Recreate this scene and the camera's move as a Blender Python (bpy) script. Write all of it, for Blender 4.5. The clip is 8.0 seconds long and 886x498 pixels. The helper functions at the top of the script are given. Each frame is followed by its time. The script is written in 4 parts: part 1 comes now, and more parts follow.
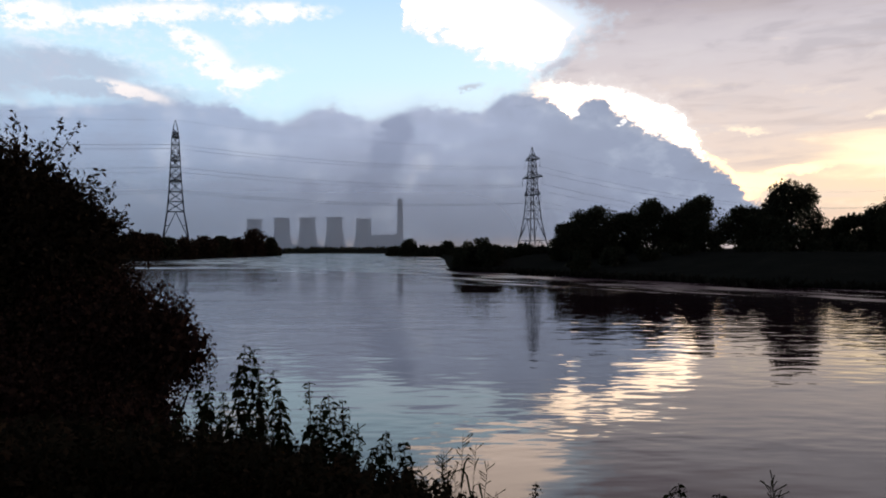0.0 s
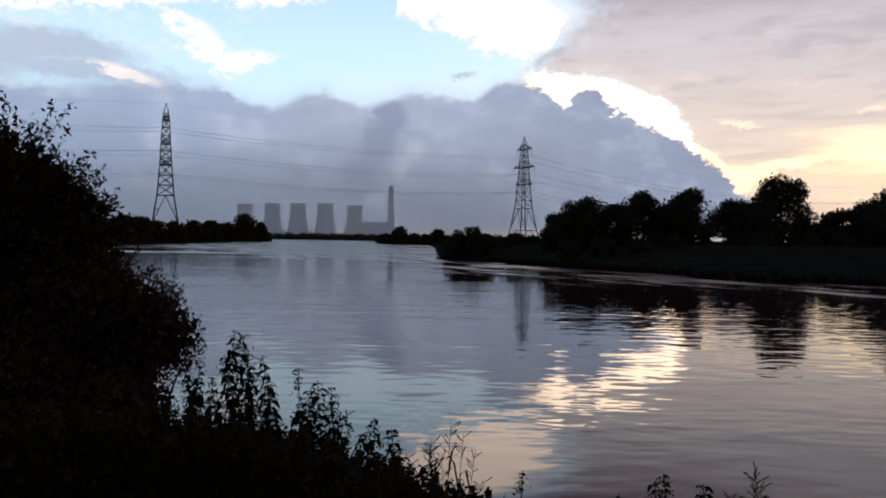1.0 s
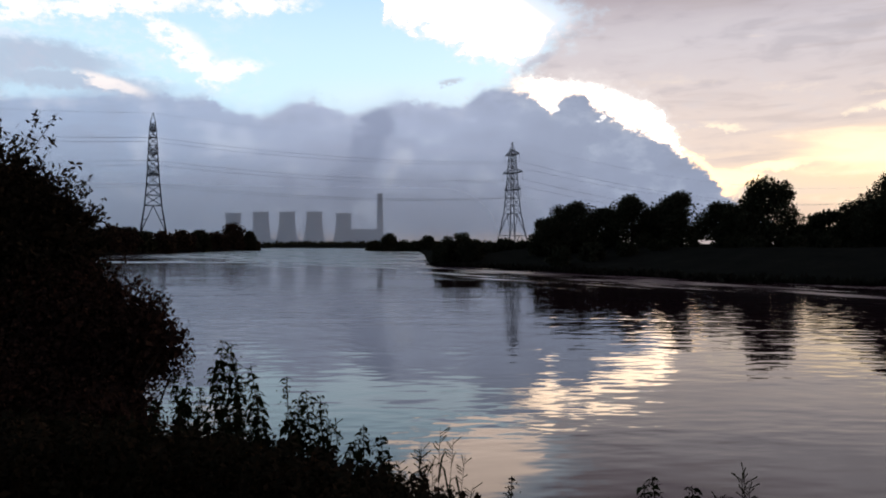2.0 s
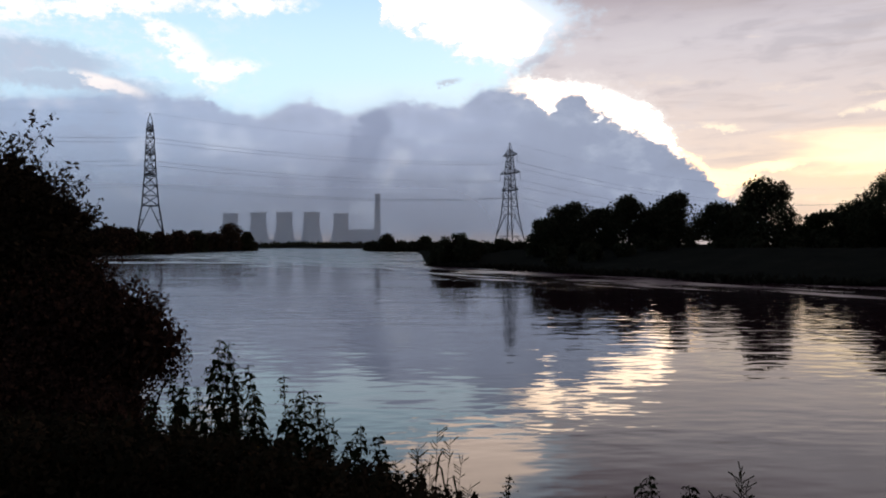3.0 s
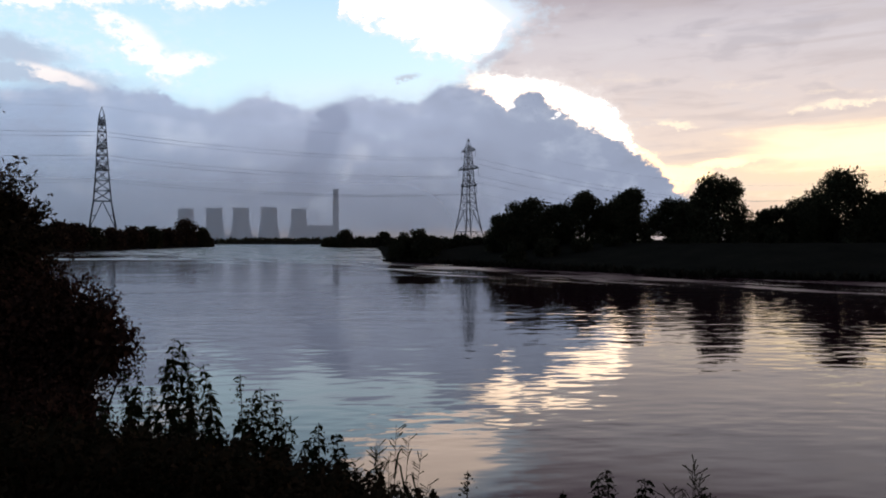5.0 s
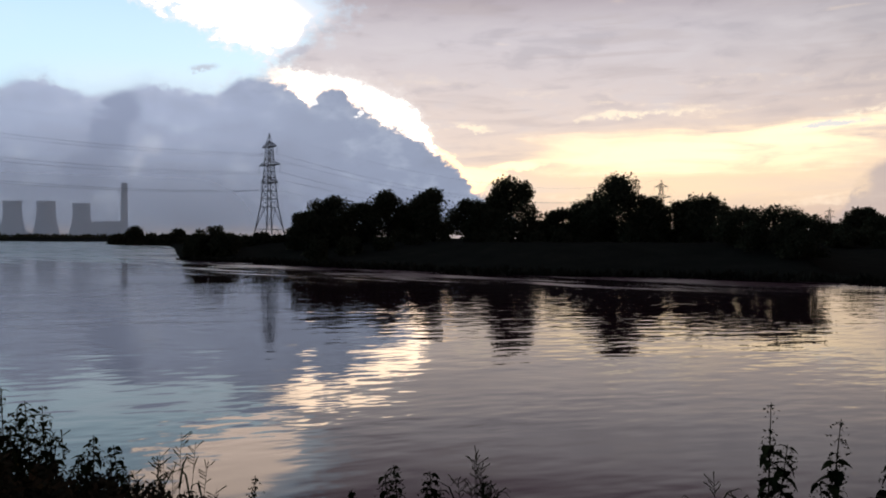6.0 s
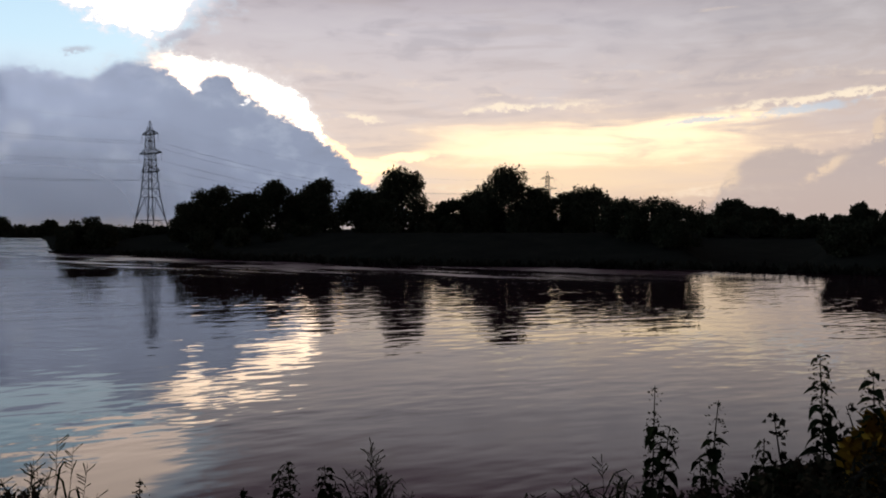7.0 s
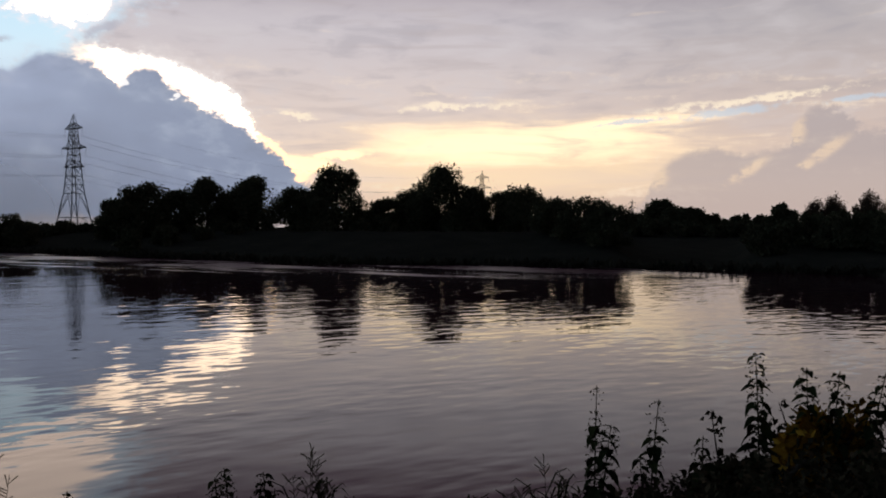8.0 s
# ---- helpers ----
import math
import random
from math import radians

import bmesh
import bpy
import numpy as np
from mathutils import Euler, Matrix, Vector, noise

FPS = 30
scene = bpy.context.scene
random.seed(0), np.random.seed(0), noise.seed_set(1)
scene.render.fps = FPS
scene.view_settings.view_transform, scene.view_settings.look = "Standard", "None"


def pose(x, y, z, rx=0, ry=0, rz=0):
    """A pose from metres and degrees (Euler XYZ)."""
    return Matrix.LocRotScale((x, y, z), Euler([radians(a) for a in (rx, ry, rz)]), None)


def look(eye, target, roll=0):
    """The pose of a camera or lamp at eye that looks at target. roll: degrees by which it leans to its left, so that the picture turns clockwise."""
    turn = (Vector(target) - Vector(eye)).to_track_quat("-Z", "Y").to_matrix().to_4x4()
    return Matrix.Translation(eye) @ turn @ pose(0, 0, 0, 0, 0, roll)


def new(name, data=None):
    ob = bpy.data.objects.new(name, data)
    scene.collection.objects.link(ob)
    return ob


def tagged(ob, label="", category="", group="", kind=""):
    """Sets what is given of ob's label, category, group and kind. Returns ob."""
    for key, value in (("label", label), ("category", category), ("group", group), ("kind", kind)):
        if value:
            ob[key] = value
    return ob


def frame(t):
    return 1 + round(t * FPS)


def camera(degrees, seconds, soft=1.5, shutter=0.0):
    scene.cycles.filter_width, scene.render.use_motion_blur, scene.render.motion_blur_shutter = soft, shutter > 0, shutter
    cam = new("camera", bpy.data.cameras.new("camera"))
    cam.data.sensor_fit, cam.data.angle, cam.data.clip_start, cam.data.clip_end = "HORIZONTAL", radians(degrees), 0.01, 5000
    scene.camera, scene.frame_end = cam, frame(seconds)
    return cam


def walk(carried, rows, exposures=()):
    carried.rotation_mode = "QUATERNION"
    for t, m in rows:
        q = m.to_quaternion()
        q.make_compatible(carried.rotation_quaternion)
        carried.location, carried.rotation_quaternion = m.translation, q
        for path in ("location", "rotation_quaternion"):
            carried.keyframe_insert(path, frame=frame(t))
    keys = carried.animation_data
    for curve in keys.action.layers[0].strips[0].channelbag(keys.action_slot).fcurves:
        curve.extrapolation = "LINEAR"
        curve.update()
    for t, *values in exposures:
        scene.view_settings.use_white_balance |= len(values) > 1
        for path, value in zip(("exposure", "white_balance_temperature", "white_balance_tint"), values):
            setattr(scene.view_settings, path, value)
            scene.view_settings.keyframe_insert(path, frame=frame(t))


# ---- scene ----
cam = camera(58.6, 8.0, soft=1.9)
walk(cam, [
    (0.0, pose(-0.008, 0.027, 3.297, 90.01, 0.18, 1.02)),
    (0.5, pose(-0.003, -0.026, 3.304, 89.53, -0.58, 0.90)),
    (1.0, pose(-0.011, 0.011, 3.301, 89.17, -0.78, 0.33)),
    (1.5, pose(0.001, 0.003, 3.303, 89.56, -0.15, -0.19)),
    (3.0, pose(0.005, 0.003, 3.296, 89.66, 0.02, -0.61)),
    (3.5, pose(-0.000, 0.000, 3.300, 89.43, 0.00, -0.00)),
    (4.0, pose(0.009, -0.008, 3.301, 89.40, 0.28, -0.30)),
    (4.2, pose(0.004, 0.011, 3.303, 89.41, 0.28, -0.46)),
    (5.3, pose(0.014, 0.005, 3.303, 89.24, 0.02, -6.98)),
    (5.5, pose(0.041, -0.028, 3.306, 89.19, -0.04, -10.12)),
    (6.0, pose(0.060, -0.041, 3.321, 89.22, -0.20, -17.85)),
    (6.5, pose(0.045, -0.039, 3.321, 88.93, -0.36, -22.68)),
    (7.0, pose(0.054, -0.012, 3.321, 88.57, -0.05, -25.75)),
    (7.5, pose(0.057, 0.014, 3.329, 88.42, -0.02, -27.47)),
    (8.0, pose(0.042, 0.049, 3.328, 88.48, -0.23, -30.47)),
], exposures=((0.0, 0.03), (4.0, 0.06), (5.5, 0.04), (7.0, -0.10), (8.0, -0.14)))

# ---------------------------------------------------------------- world and sun
SUN_AZ, SUN_EL = 20.0, 4.6          # degrees to the right of +y, and above the horizon


def math_node(nt, op, *args, clamp=False):
    n = nt.nodes.new("ShaderNodeMath")
    n.operation, n.use_clamp = op, clamp
    for i, a in enumerate(args):
        if isinstance(a, (int, float)):
            n.inputs[i].default_value = a
        else:
            nt.links.new(a, n.inputs[i])
    return n.outputs[0]


def smooth(nt, v, lo, hi, a=0.0, b=1.0):
    n = nt.nodes.new("ShaderNodeMapRange")
    n.interpolation_type = "SMOOTHSTEP"
    nt.links.new(v, n.inputs[0])
    for i, x in zip((1, 2, 3, 4), (lo, hi, a, b)):
        n.inputs[i].default_value = x
    return n.outputs[0]


def mix_color(nt, f, a, b):
    n = nt.nodes.new("ShaderNodeMix")
    n.data_type = "RGBA"
    for i, x in ((0, f), (6, a), (7, b)):
        if isinstance(x, (int, float)):
            n.inputs[i].default_value = x
        elif isinstance(x, tuple):
            n.inputs[i].default_value = (*x, 1)
        else:
            nt.links.new(x, n.inputs[i])
    return n.outputs[2]


def noise_node(nt, vector, scale, detail=4.0, rough=0.55, distortion=0.0):
    n = nt.nodes.new("ShaderNodeTexNoise")
    n.inputs["Scale"].default_value, n.inputs["Detail"].default_value = scale, detail
    n.inputs["Roughness"].default_value, n.inputs["Distortion"].default_value = rough, distortion
    if vector is not None:
        nt.links.new(vector, n.inputs["Vector"])
    return n.outputs["Fac"]


def combine(nt, x, y, z=0.0):
    n = nt.nodes.new("ShaderNodeCombineXYZ")
    for i, a in enumerate((x, y, z)):
        if isinstance(a, (int, float)):
            n.inputs[i].default_value = a
        else:
            nt.links.new(a, n.inputs[i])
    return n.outputs[0]


def build_sky():
    world = bpy.data.worlds.new("evening_sky")
    scene.world = world
    world.use_nodes = True
    nt = world.node_tree
    nt.nodes.clear()

    def op(name, *a, clamp=False):
        return math_node(nt, name, *a, clamp=clamp)

    def add(a, b): return op("ADD", a, b)
    def sub(a, b): return op("SUBTRACT", a, b)
    def mul(a, b): return op("MULTIPLY", a, b)
    def ss(v, lo, hi): return smooth(nt, v, lo, hi)

    co = nt.nodes.new("ShaderNodeTexCoord").outputs["Generated"]
    sep = nt.nodes.new("ShaderNodeSeparateXYZ")
    nt.links.new(co, sep.inputs[0])
    X, Y, Z = sep.outputs
    A = mul(op("ARCTAN2", X, Y), 57.2958)                       # degrees to the right
    E = op("MAXIMUM", mul(op("ARCSINE", Z), 57.2958), 0.0)      # degrees up
    P = combine(nt, A, mul(E, 1.5))
    n_big = sub(noise_node(nt, P, 0.16, 3.0), 0.5)
    n_mid = sub(noise_node(nt, P, 0.42, 6.0, 0.6), 0.5)
    n_fine = sub(noise_node(nt, P, 1.3, 5.0, 0.6), 0.5)
    P2 = combine(nt, mul(A, 0.28), mul(E, 2.2), 7.0)
    streak = sub(noise_node(nt, P2, 0.42, 5.0, 0.54, 0.5), 0.5)
    P3 = combine(nt, mul(A, 0.5), mul(E, 1.6), 21.0)
    lump = sub(noise_node(nt, P3, 0.55, 4.0, 0.5, 0.4), 0.5)
    wA = add(A, add(mul(n_mid, 3.0), mul(n_fine, 1.2)))
    wE = add(E, add(mul(n_mid, 1.4), mul(n_fine, 0.9)))
    sA = add(A, add(mul(n_mid, 1.2), mul(n_fine, 1.1)))
    sE = add(E, add(mul(n_mid, 0.6), mul(n_fine, 0.8)))

    def blob(a0, e0, ra, re, tilt=0.0, a=None, e=None):
        a, e = a or wA, e or wE
        da, de = sub(a, a0), sub(e, e0)
        c, s = math.cos(radians(tilt)), math.sin(radians(tilt))
        p = op("DIVIDE", add(mul(da, c), mul(de, s)), ra)
        q = op("DIVIDE", sub(mul(de, c), mul(da, s)), re)
        return op("EXPONENT", mul(add(mul(p, p), mul(q, q)), -1.0))

    def blobs(rows, a=None, e=None):
        v = None
        for row in rows:
            b = blob(*row, a=a, e=e)
            v = b if v is None else op("MAXIMUM", v, b)
        return v

    def ragged(b, noise, k=3.0):
        return mul(b, add(1.0, mul(noise, k)))

    def outline(points, along):
        """A cloud's edge: its height in degrees over each azimuth."""
        a0, a1, top = points[0][0], points[-1][0], 26.0
        ramp = nt.nodes.new("ShaderNodeValToRGB")
        ramp.color_ramp.interpolation = "LINEAR"
        el = ramp.color_ramp.elements
        while len(el) < len(points):
            el.new(0.5)
        for k, (a, h) in zip(el, points):
            k.position, k.color = (a - a0) / (a1 - a0), (h / top, h / top, h / top, 1)
        nt.links.new(op("DIVIDE", sub(along, a0), a1 - a0, clamp=True), ramp.inputs[0])
        return mul(ramp.outputs[0], top)

    # clear sky: Nishita, paled by thin high cloud
    sky = nt.nodes.new("ShaderNodeTexSky")
    sky.sky_type, sky.sun_disc = "NISHITA", False
    sky.sun_elevation, sky.sun_rotation = radians(SUN_EL), radians(SUN_AZ)
    dim = nt.nodes.new("ShaderNodeVectorMath")
    dim.operation = "SCALE"
    nt.links.new(sky.outputs[0], dim.inputs[0])
    dim.inputs["Scale"].default_value = 0.10
    col = mix_color(nt, 0.85, dim.outputs[0], mix_color(nt, ss(E, 11.0, 25.0), (0.72, 1.00, 1.20), (0.40, 0.66, 1.04)))
    thin = mul(ss(add(mul(lump, 0.6), add(n_mid, mul(n_fine, 0.8))), -0.10, 0.28), ss(A, -8.0, -22.0))
    col = mix_color(nt, mul(thin, 0.6), col, (0.84, 0.90, 1.02))
    col = mix_color(nt, mul(mul(ss(E, 12.6, 10.2), ss(A, -14.0, -4.0)), 0.55), col, (0.78, 0.90, 1.02))

    # white sunlit tufts in the clear patch
    tuft = blobs(((-17.6, 13.3, 3.3, 1.15, -38), (-14.6, 12.0, 2.5, 0.75, 14), (-22.5, 15.5, 6.5, 0.75, 9), (-13.0, 16.4, 4.2, 0.75, 4), (-18.0, 17.8, 8.0, 0.9, 6),
                  (-29.0, 15.0, 4.0, 1.0, 0), (-30.0, 24.0, 16.0, 3.0, 10)), sA, sE)
    tuft = ss(ragged(tuft, add(n_mid, n_fine), 2.6), 0.20, 0.85)
    col = mix_color(nt, mul(tuft, 0.95), col, (1.08, 1.04, 1.08))
    grey_left = ss(add(blobs(((-26.2, 12.0, 5.6, 1.2, -5), (-31.0, 11.2, 6.0, 2.0, 0), (-25.0, 10.6, 7.0, 0.9, 0))), mul(n_mid, 0.6)), 0.18, 0.85)
    col = mix_color(nt, mul(grey_left, 0.72), col, (0.42, 0.46, 0.60))
    cream = ss(add(blob(-22.2, 10.6, 2.9, 0.50, -14, sA, sE), add(mul(n_mid, 1.0), mul(n_fine, 1.0))), 0.28, 0.9)
    col = mix_color(nt, mul(cream, 0.9), col, (1.08, 0.98, 0.95))

    # the sheet of stratus that fills the sunset side
    edge = sub(add(mul(sub(op("MINIMUM", E, 16.0), 13.9), 1.05), 7.2), mul(op("MAXIMUM", sub(E, 16.2), 0.0), 1.6))
    sheet = ss(add(sub(add(wA, add(mul(n_mid, 5.0), mul(n_fine, 3.0))), edge), mul(n_big, 5.0)), -2.0, 3.5)
    low = ss(E, 4.5, 15.0)
    s_col = mix_color(nt, low, (0.90, 0.73, 0.63), (0.66, 0.61, 0.65))
    far = ss(A, 26.0, 58.0)
    s_col = mix_color(nt, mul(far, 0.65), s_col, mix_color(nt, low, (0.66, 0.51, 0.45), (0.44, 0.41, 0.42)))
    s_col = mix_color(nt, mul(mul(ss(lump, -0.03, 0.22), ss(E, 5.0, 9.0)), 0.40), s_col, (0.72, 0.67, 0.69))
    s_col = mix_color(nt, mul(mul(ss(lump, 0.0, -0.22), ss(E, 6.0, 11.0)), 0.35), s_col, (0.40, 0.375, 0.42))
    s_col = mix_color(nt, mul(ss(E, 13.5, 21.0), 0.95), s_col, (0.175, 0.104, 0.150))
    glow = add(blob(36.0, 6.0, 12.0, 1.6, 1, A, E), add(mul(streak, 1.4), mul(n_mid, 0.35)))
    glow = op("MAXIMUM", glow, add(blob(44.0, 7.4, 8.0, 0.55, 4, A, E), add(mul(streak, 1.2), mul(n_mid, 0.5))))
    s_col = mix_color(nt, mul(ss(add(blob(35.0, 4.6, 17.0, 3.4, 0, A, E), mul(streak, 0.9)), 0.15, 1.0), 0.85), s_col, (1.12, 0.83, 0.54))
    s_col = mix_color(nt, mul(ss(glow, 0.22, 0.95), 0.95), s_col, (1.60, 1.22, 0.78))
    s_col = mix_color(nt, mul(ss(E, 3.6, 1.2), 0.75), s_col, mix_color(nt, ss(A, 36.0, 50.0), (0.82, 0.58, 0.42), (0.58, 0.43, 0.38)))
    s_col = mix_color(nt, mul(mul(ss(add(streak, mul(n_fine, 0.4)), 0.04, 0.28), ss(E, 13.0, 8.0)), 0.55), s_col, (1.12, 0.92, 0.72))
    s_col = mix_color(nt, mul(mul(ss(streak, -0.02, -0.22), ss(E, 3.5, 6.0)), 0.35), s_col, (0.50, 0.43, 0.43))
    col = mix_color(nt, sheet, col, s_col)
    # clear slits low on the sunset side
    slit = ss(add(blobs(((50.5, 7.9, 3.6, 0.42, 5), (58.5, 8.4, 3.0, 0.25, 4), (44.0, 7.5, 3.0, 0.18, 5)), wA, add(E, mul(n_mid, 1.3))), mul(n_fine, 1.5)), 0.28, 0.9)
    col = mix_color(nt, mul(slit, 0.75), col, (0.62, 0.70, 0.80))
    brow = ss(ragged(blobs(((52.0, 8.75, 8.0, 0.28, 5), (31.0, 8.7, 4.5, 0.35, 3), (20.2, 7.9, 1.7, 0.35, -14)), wA, wE), add(n_fine, streak)), 0.22, 1.0)
    col = mix_color(nt, mul(brow, 0.75), col, (1.18, 1.00, 0.76))

    # the bright white cloud above the bank, open to the zenith
    white_edge = outline(((-12, 25), (-6, 22), (-4.4, 18.5), (-3.7, 15.9), (-1.8, 15.1), (0.2, 14.4), (1.9, 13.5), (3.9, 12.8), (5.3, 12.4), (7.2, 13.0), (7.9, 14.3),
                          (9.6, 15.3), (11.0, 16.5), (13.5, 19), (18, 25)), sA)
    white = ss(sub(add(sE, add(mul(n_fine, 2.4), mul(n_mid, 2.6))), white_edge), -0.7, 0.9)
    white = mul(white, mul(ss(E, 21.0, 16.8), ss(add(A, mul(sub(E, 15.0), 1.4)), 13.0, 7.0)))
    col = mix_color(nt, mul(white, 0.96), col, mix_color(nt, ss(white, 0.65, 1.0), (1.00, 0.97, 1.02), (2.1, 1.65, 1.38)))
    wisp = ss(ragged(blobs(((7.2, 12.9, 1.7, 0.42, 28), (1.0, 11.6, 1.0, 0.28, 8)), sA, sE), n_fine), 0.15, 1.0)
    col = mix_color(nt, mul(wisp, 0.7), col, (0.50, 0.51, 0.60))

    # the dark cumulus bank over the river's bend, with its lit rim
    wa2 = add(A, add(mul(n_mid, 0.8), mul(n_fine, 1.4)))
    bank_top = outline(((-40, 9.0), (-29.3, 9.2), (-24, 9.8), (-19.4, 10.3), (-18, 10.0), (-16.3, 10.2), (-15, 9.3), (-13.4, 9.0), (-11.9, 9.1), (-10.3, 10.0), (-9.1, 10.2),
                        (-7.5, 9.5), (-5.9, 9.3), (-3.8, 9.9), (-2.6, 10.3), (0.0, 10.0), (1.9, 9.9), (3.3, 11.0), (4.9, 11.2), (6.4, 10.8), (7.5, 10.2), (8.2, 9.3), (9.1, 10.6),
                        (10.4, 10.7), (11.5, 9.7), (12.7, 9.0), (14.3, 8.0), (15.8, 7.3), (17.3, 6.2), (18.9, 4.9), (19.9, 3.7), (24, 0.8)), wa2)
    we2 = add(E, add(mul(n_mid, 0.5), mul(n_fine, 0.9)))
    over = sub(we2, bank_top)
    crisp = ss(A, -2.0, 6.0)
    soft_edge = add(mul(ss(over, 0.32, -0.40), 0.65), mul(ss(over, 1.3, -0.5), 0.35))
    bank = add(mul(ss(over, 0.24, -0.38), crisp), mul(soft_edge, sub(1.0, crisp)))
    roof = outline(((4.0, 12.2), (6.4, 12.1), (8.8, 11.7), (11.9, 11.1), (14.7, 10.0), (16.0, 9.0), (16.9, 7.6), (17.4, 6.5), (18.2, 5.9), (20.0, 4.5), (22, 3.6)), add(A, mul(n_fine, 1.8)))
    under = sub(roof, add(E, add(mul(n_mid, 1.0), mul(n_fine, 1.6))))
    rim = mul(ss(under, -0.28, 0.30), mul(ss(add(wa2, mul(n_fine, 2.0)), 5.0, 8.4), ss(A, 21.5, 19.5)))
    col = mix_color(nt, mul(mul(ss(under, -1.3, 0.1), mul(ss(A, 7.0, 12.0), ss(A, 19.0, 16.0))), 0.35), col, (1.05, 0.96, 0.92))
    gold = mul(ss(add(blobs(((20.6, 4.55, 2.6, 0.75, -8), (18.6, 5.4, 2.4, 0.5, -38), (23.0, 5.2, 2.6, 0.45, 6)), sA, sE), add(mul(n_fine, 0.9), mul(streak, 0.6))), 0.30, 0.75), ss(A, 15.5, 17.0))
    col = mix_color(nt, mul(gold, 0.9), col, (1.75, 1.30, 0.78))
    col = mix_color(nt, rim, col, mix_color(nt, ss(A, 16.2, 18.4), mix_color(nt, ss(under, 0.05, 0.45), (1.10, 1.03, 1.0), (3.4, 2.55, 1.85)), (2.5, 1.6, 0.80)))
    b_col = mix_color(nt, ss(E, 0.5, 9.5), (0.315, 0.362, 0.495), (0.362, 0.412, 0.555))
    b_col = mix_color(nt, ss(A, -6.0, -26.0), b_col, (0.330, 0.410, 0.570))
    b_col = mix_color(nt, mul(ss(add(n_mid, n_big), -0.02, 0.30), 0.65), b_col, (0.50, 0.56, 0.70))
    b_col = mix_color(nt, mul(ss(add(n_big, mul(n_mid, 0.8)), 0.0, -0.28), 0.5), b_col, (0.290, 0.325, 0.430))
    b_col = mix_color(nt, mul(ss(over, -1.4, 0.0), mul(ss(n_mid, -0.1, 0.2), 0.5)), b_col, (0.48, 0.51, 0.60))
    # plumes that drift off the cooling towers
    plume = ss(add(blobs(((-4.2, 8.6, 1.5, 1.5, 0), (-5.2, 6.6, 1.6, 2.6, -18), (-6.6, 4.0, 1.8, 2.0, -30)), sA, sE), mul(n_fine, 1.0)), 0.25, 0.8)
    b_col = mix_color(nt, mul(plume, 0.9), b_col, (0.255, 0.295, 0.415))
    b_col = mix_color(nt, mul(ss(add(blobs(((-3.3, 5.0, 0.55, 1.0, -20), (-2.4, 6.2, 1.0, 0.9, 0)), sA, sE), mul(n_fine, 0.6)), 0.3, 0.9), 0.6), b_col, (0.52, 0.56, 0.68))
    steam = ss(add(blobs(((-9.8, 3.0, 3.6, 0.45, 4), (-10.6, 4.2, 1.0, 1.2, 0), (-6.4, 3.2, 1.4, 0.7, 20)), sA, sE), mul(n_fine, 0.6)), 0.25, 0.85)
    b_col = mix_color(nt, mul(steam, 0.7), b_col, (0.27, 0.31, 0.43))
    lift = nt.nodes.new("ShaderNodeVectorMath")
    lift.operation = "SCALE"
    nt.links.new(b_col, lift.inputs[0])
    nt.links.new(smooth(nt, A, -1.0, 11.0, 1.12, 0.90), lift.inputs["Scale"])      # thicker cloud nearer the sunset
    col = mix_color(nt, bank, col, lift.outputs[0])
    hole = ss(add(blobs(((8.5, 9.6, 0.50, 0.36, 25), (11.9, 8.9, 0.35, 0.25, 30)), sA, sE), mul(n_fine, 0.5)), 0.40, 0.75)
    col = mix_color(nt, hole, col, (1.12, 1.08, 1.08))

    # towering cumulus on the far right: heaped tops, lit along their sunward flanks
    ca, ce = add(A, add(mul(n_mid, 1.4), mul(n_fine, 1.4))), add(E, add(mul(n_mid, 0.8), mul(n_fine, 1.0)))
    heap = outline(((42, 0.8), (44.5, 1.8), (45.6, 4.1), (46.6, 4.9), (47.8, 5.5), (49.6, 5.7), (51.2, 5.1), (52.6, 5.4), (54.1, 5.6), (54.5, 7.2), (55.2, 8.0), (56.0, 8.3),
                    (57.3, 7.7), (58.2, 6.6), (60, 6.3), (64, 6.6), (70, 5.4), (80, 4.0)), ca)
    inside = ss(sub(ce, heap), 0.22, -0.55)
    c_col = mix_color(nt, ss(E, 1.0, 6.5), (0.60, 0.485, 0.445), (0.50, 0.43, 0.43))
    flank = ss(ragged(blobs(((45.7, 3.7, 0.8, 0.9, 0), (51.6, 4.0, 1.6, 0.42, 35), (54.6, 6.6, 0.55, 1.1, 0), (56.4, 5.2, 1.6, 0.42, 35), (55.2, 4.3, 0.7, 0.35, 30)), ca, ce), add(n_fine, n_mid), 2.5), 0.12, 1.0)
    c_col = mix_color(nt, mul(flank, 0.75), c_col, (0.98, 0.74, 0.52))
    c_col = mix_color(nt, mul(ss(add(n_mid, n_fine), 0.0, 0.35), 0.3), c_col, (0.62, 0.52, 0.49))
    col = mix_color(nt, mul(inside, 0.8), col, c_col)

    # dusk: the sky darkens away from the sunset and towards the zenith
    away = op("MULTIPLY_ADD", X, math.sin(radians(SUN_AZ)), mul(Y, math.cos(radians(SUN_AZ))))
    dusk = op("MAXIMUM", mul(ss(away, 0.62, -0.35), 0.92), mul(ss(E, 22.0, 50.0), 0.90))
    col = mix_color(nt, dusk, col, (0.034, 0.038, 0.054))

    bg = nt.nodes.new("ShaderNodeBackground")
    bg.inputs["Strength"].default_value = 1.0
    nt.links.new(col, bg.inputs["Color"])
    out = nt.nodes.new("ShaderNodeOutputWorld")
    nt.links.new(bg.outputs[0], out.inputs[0])


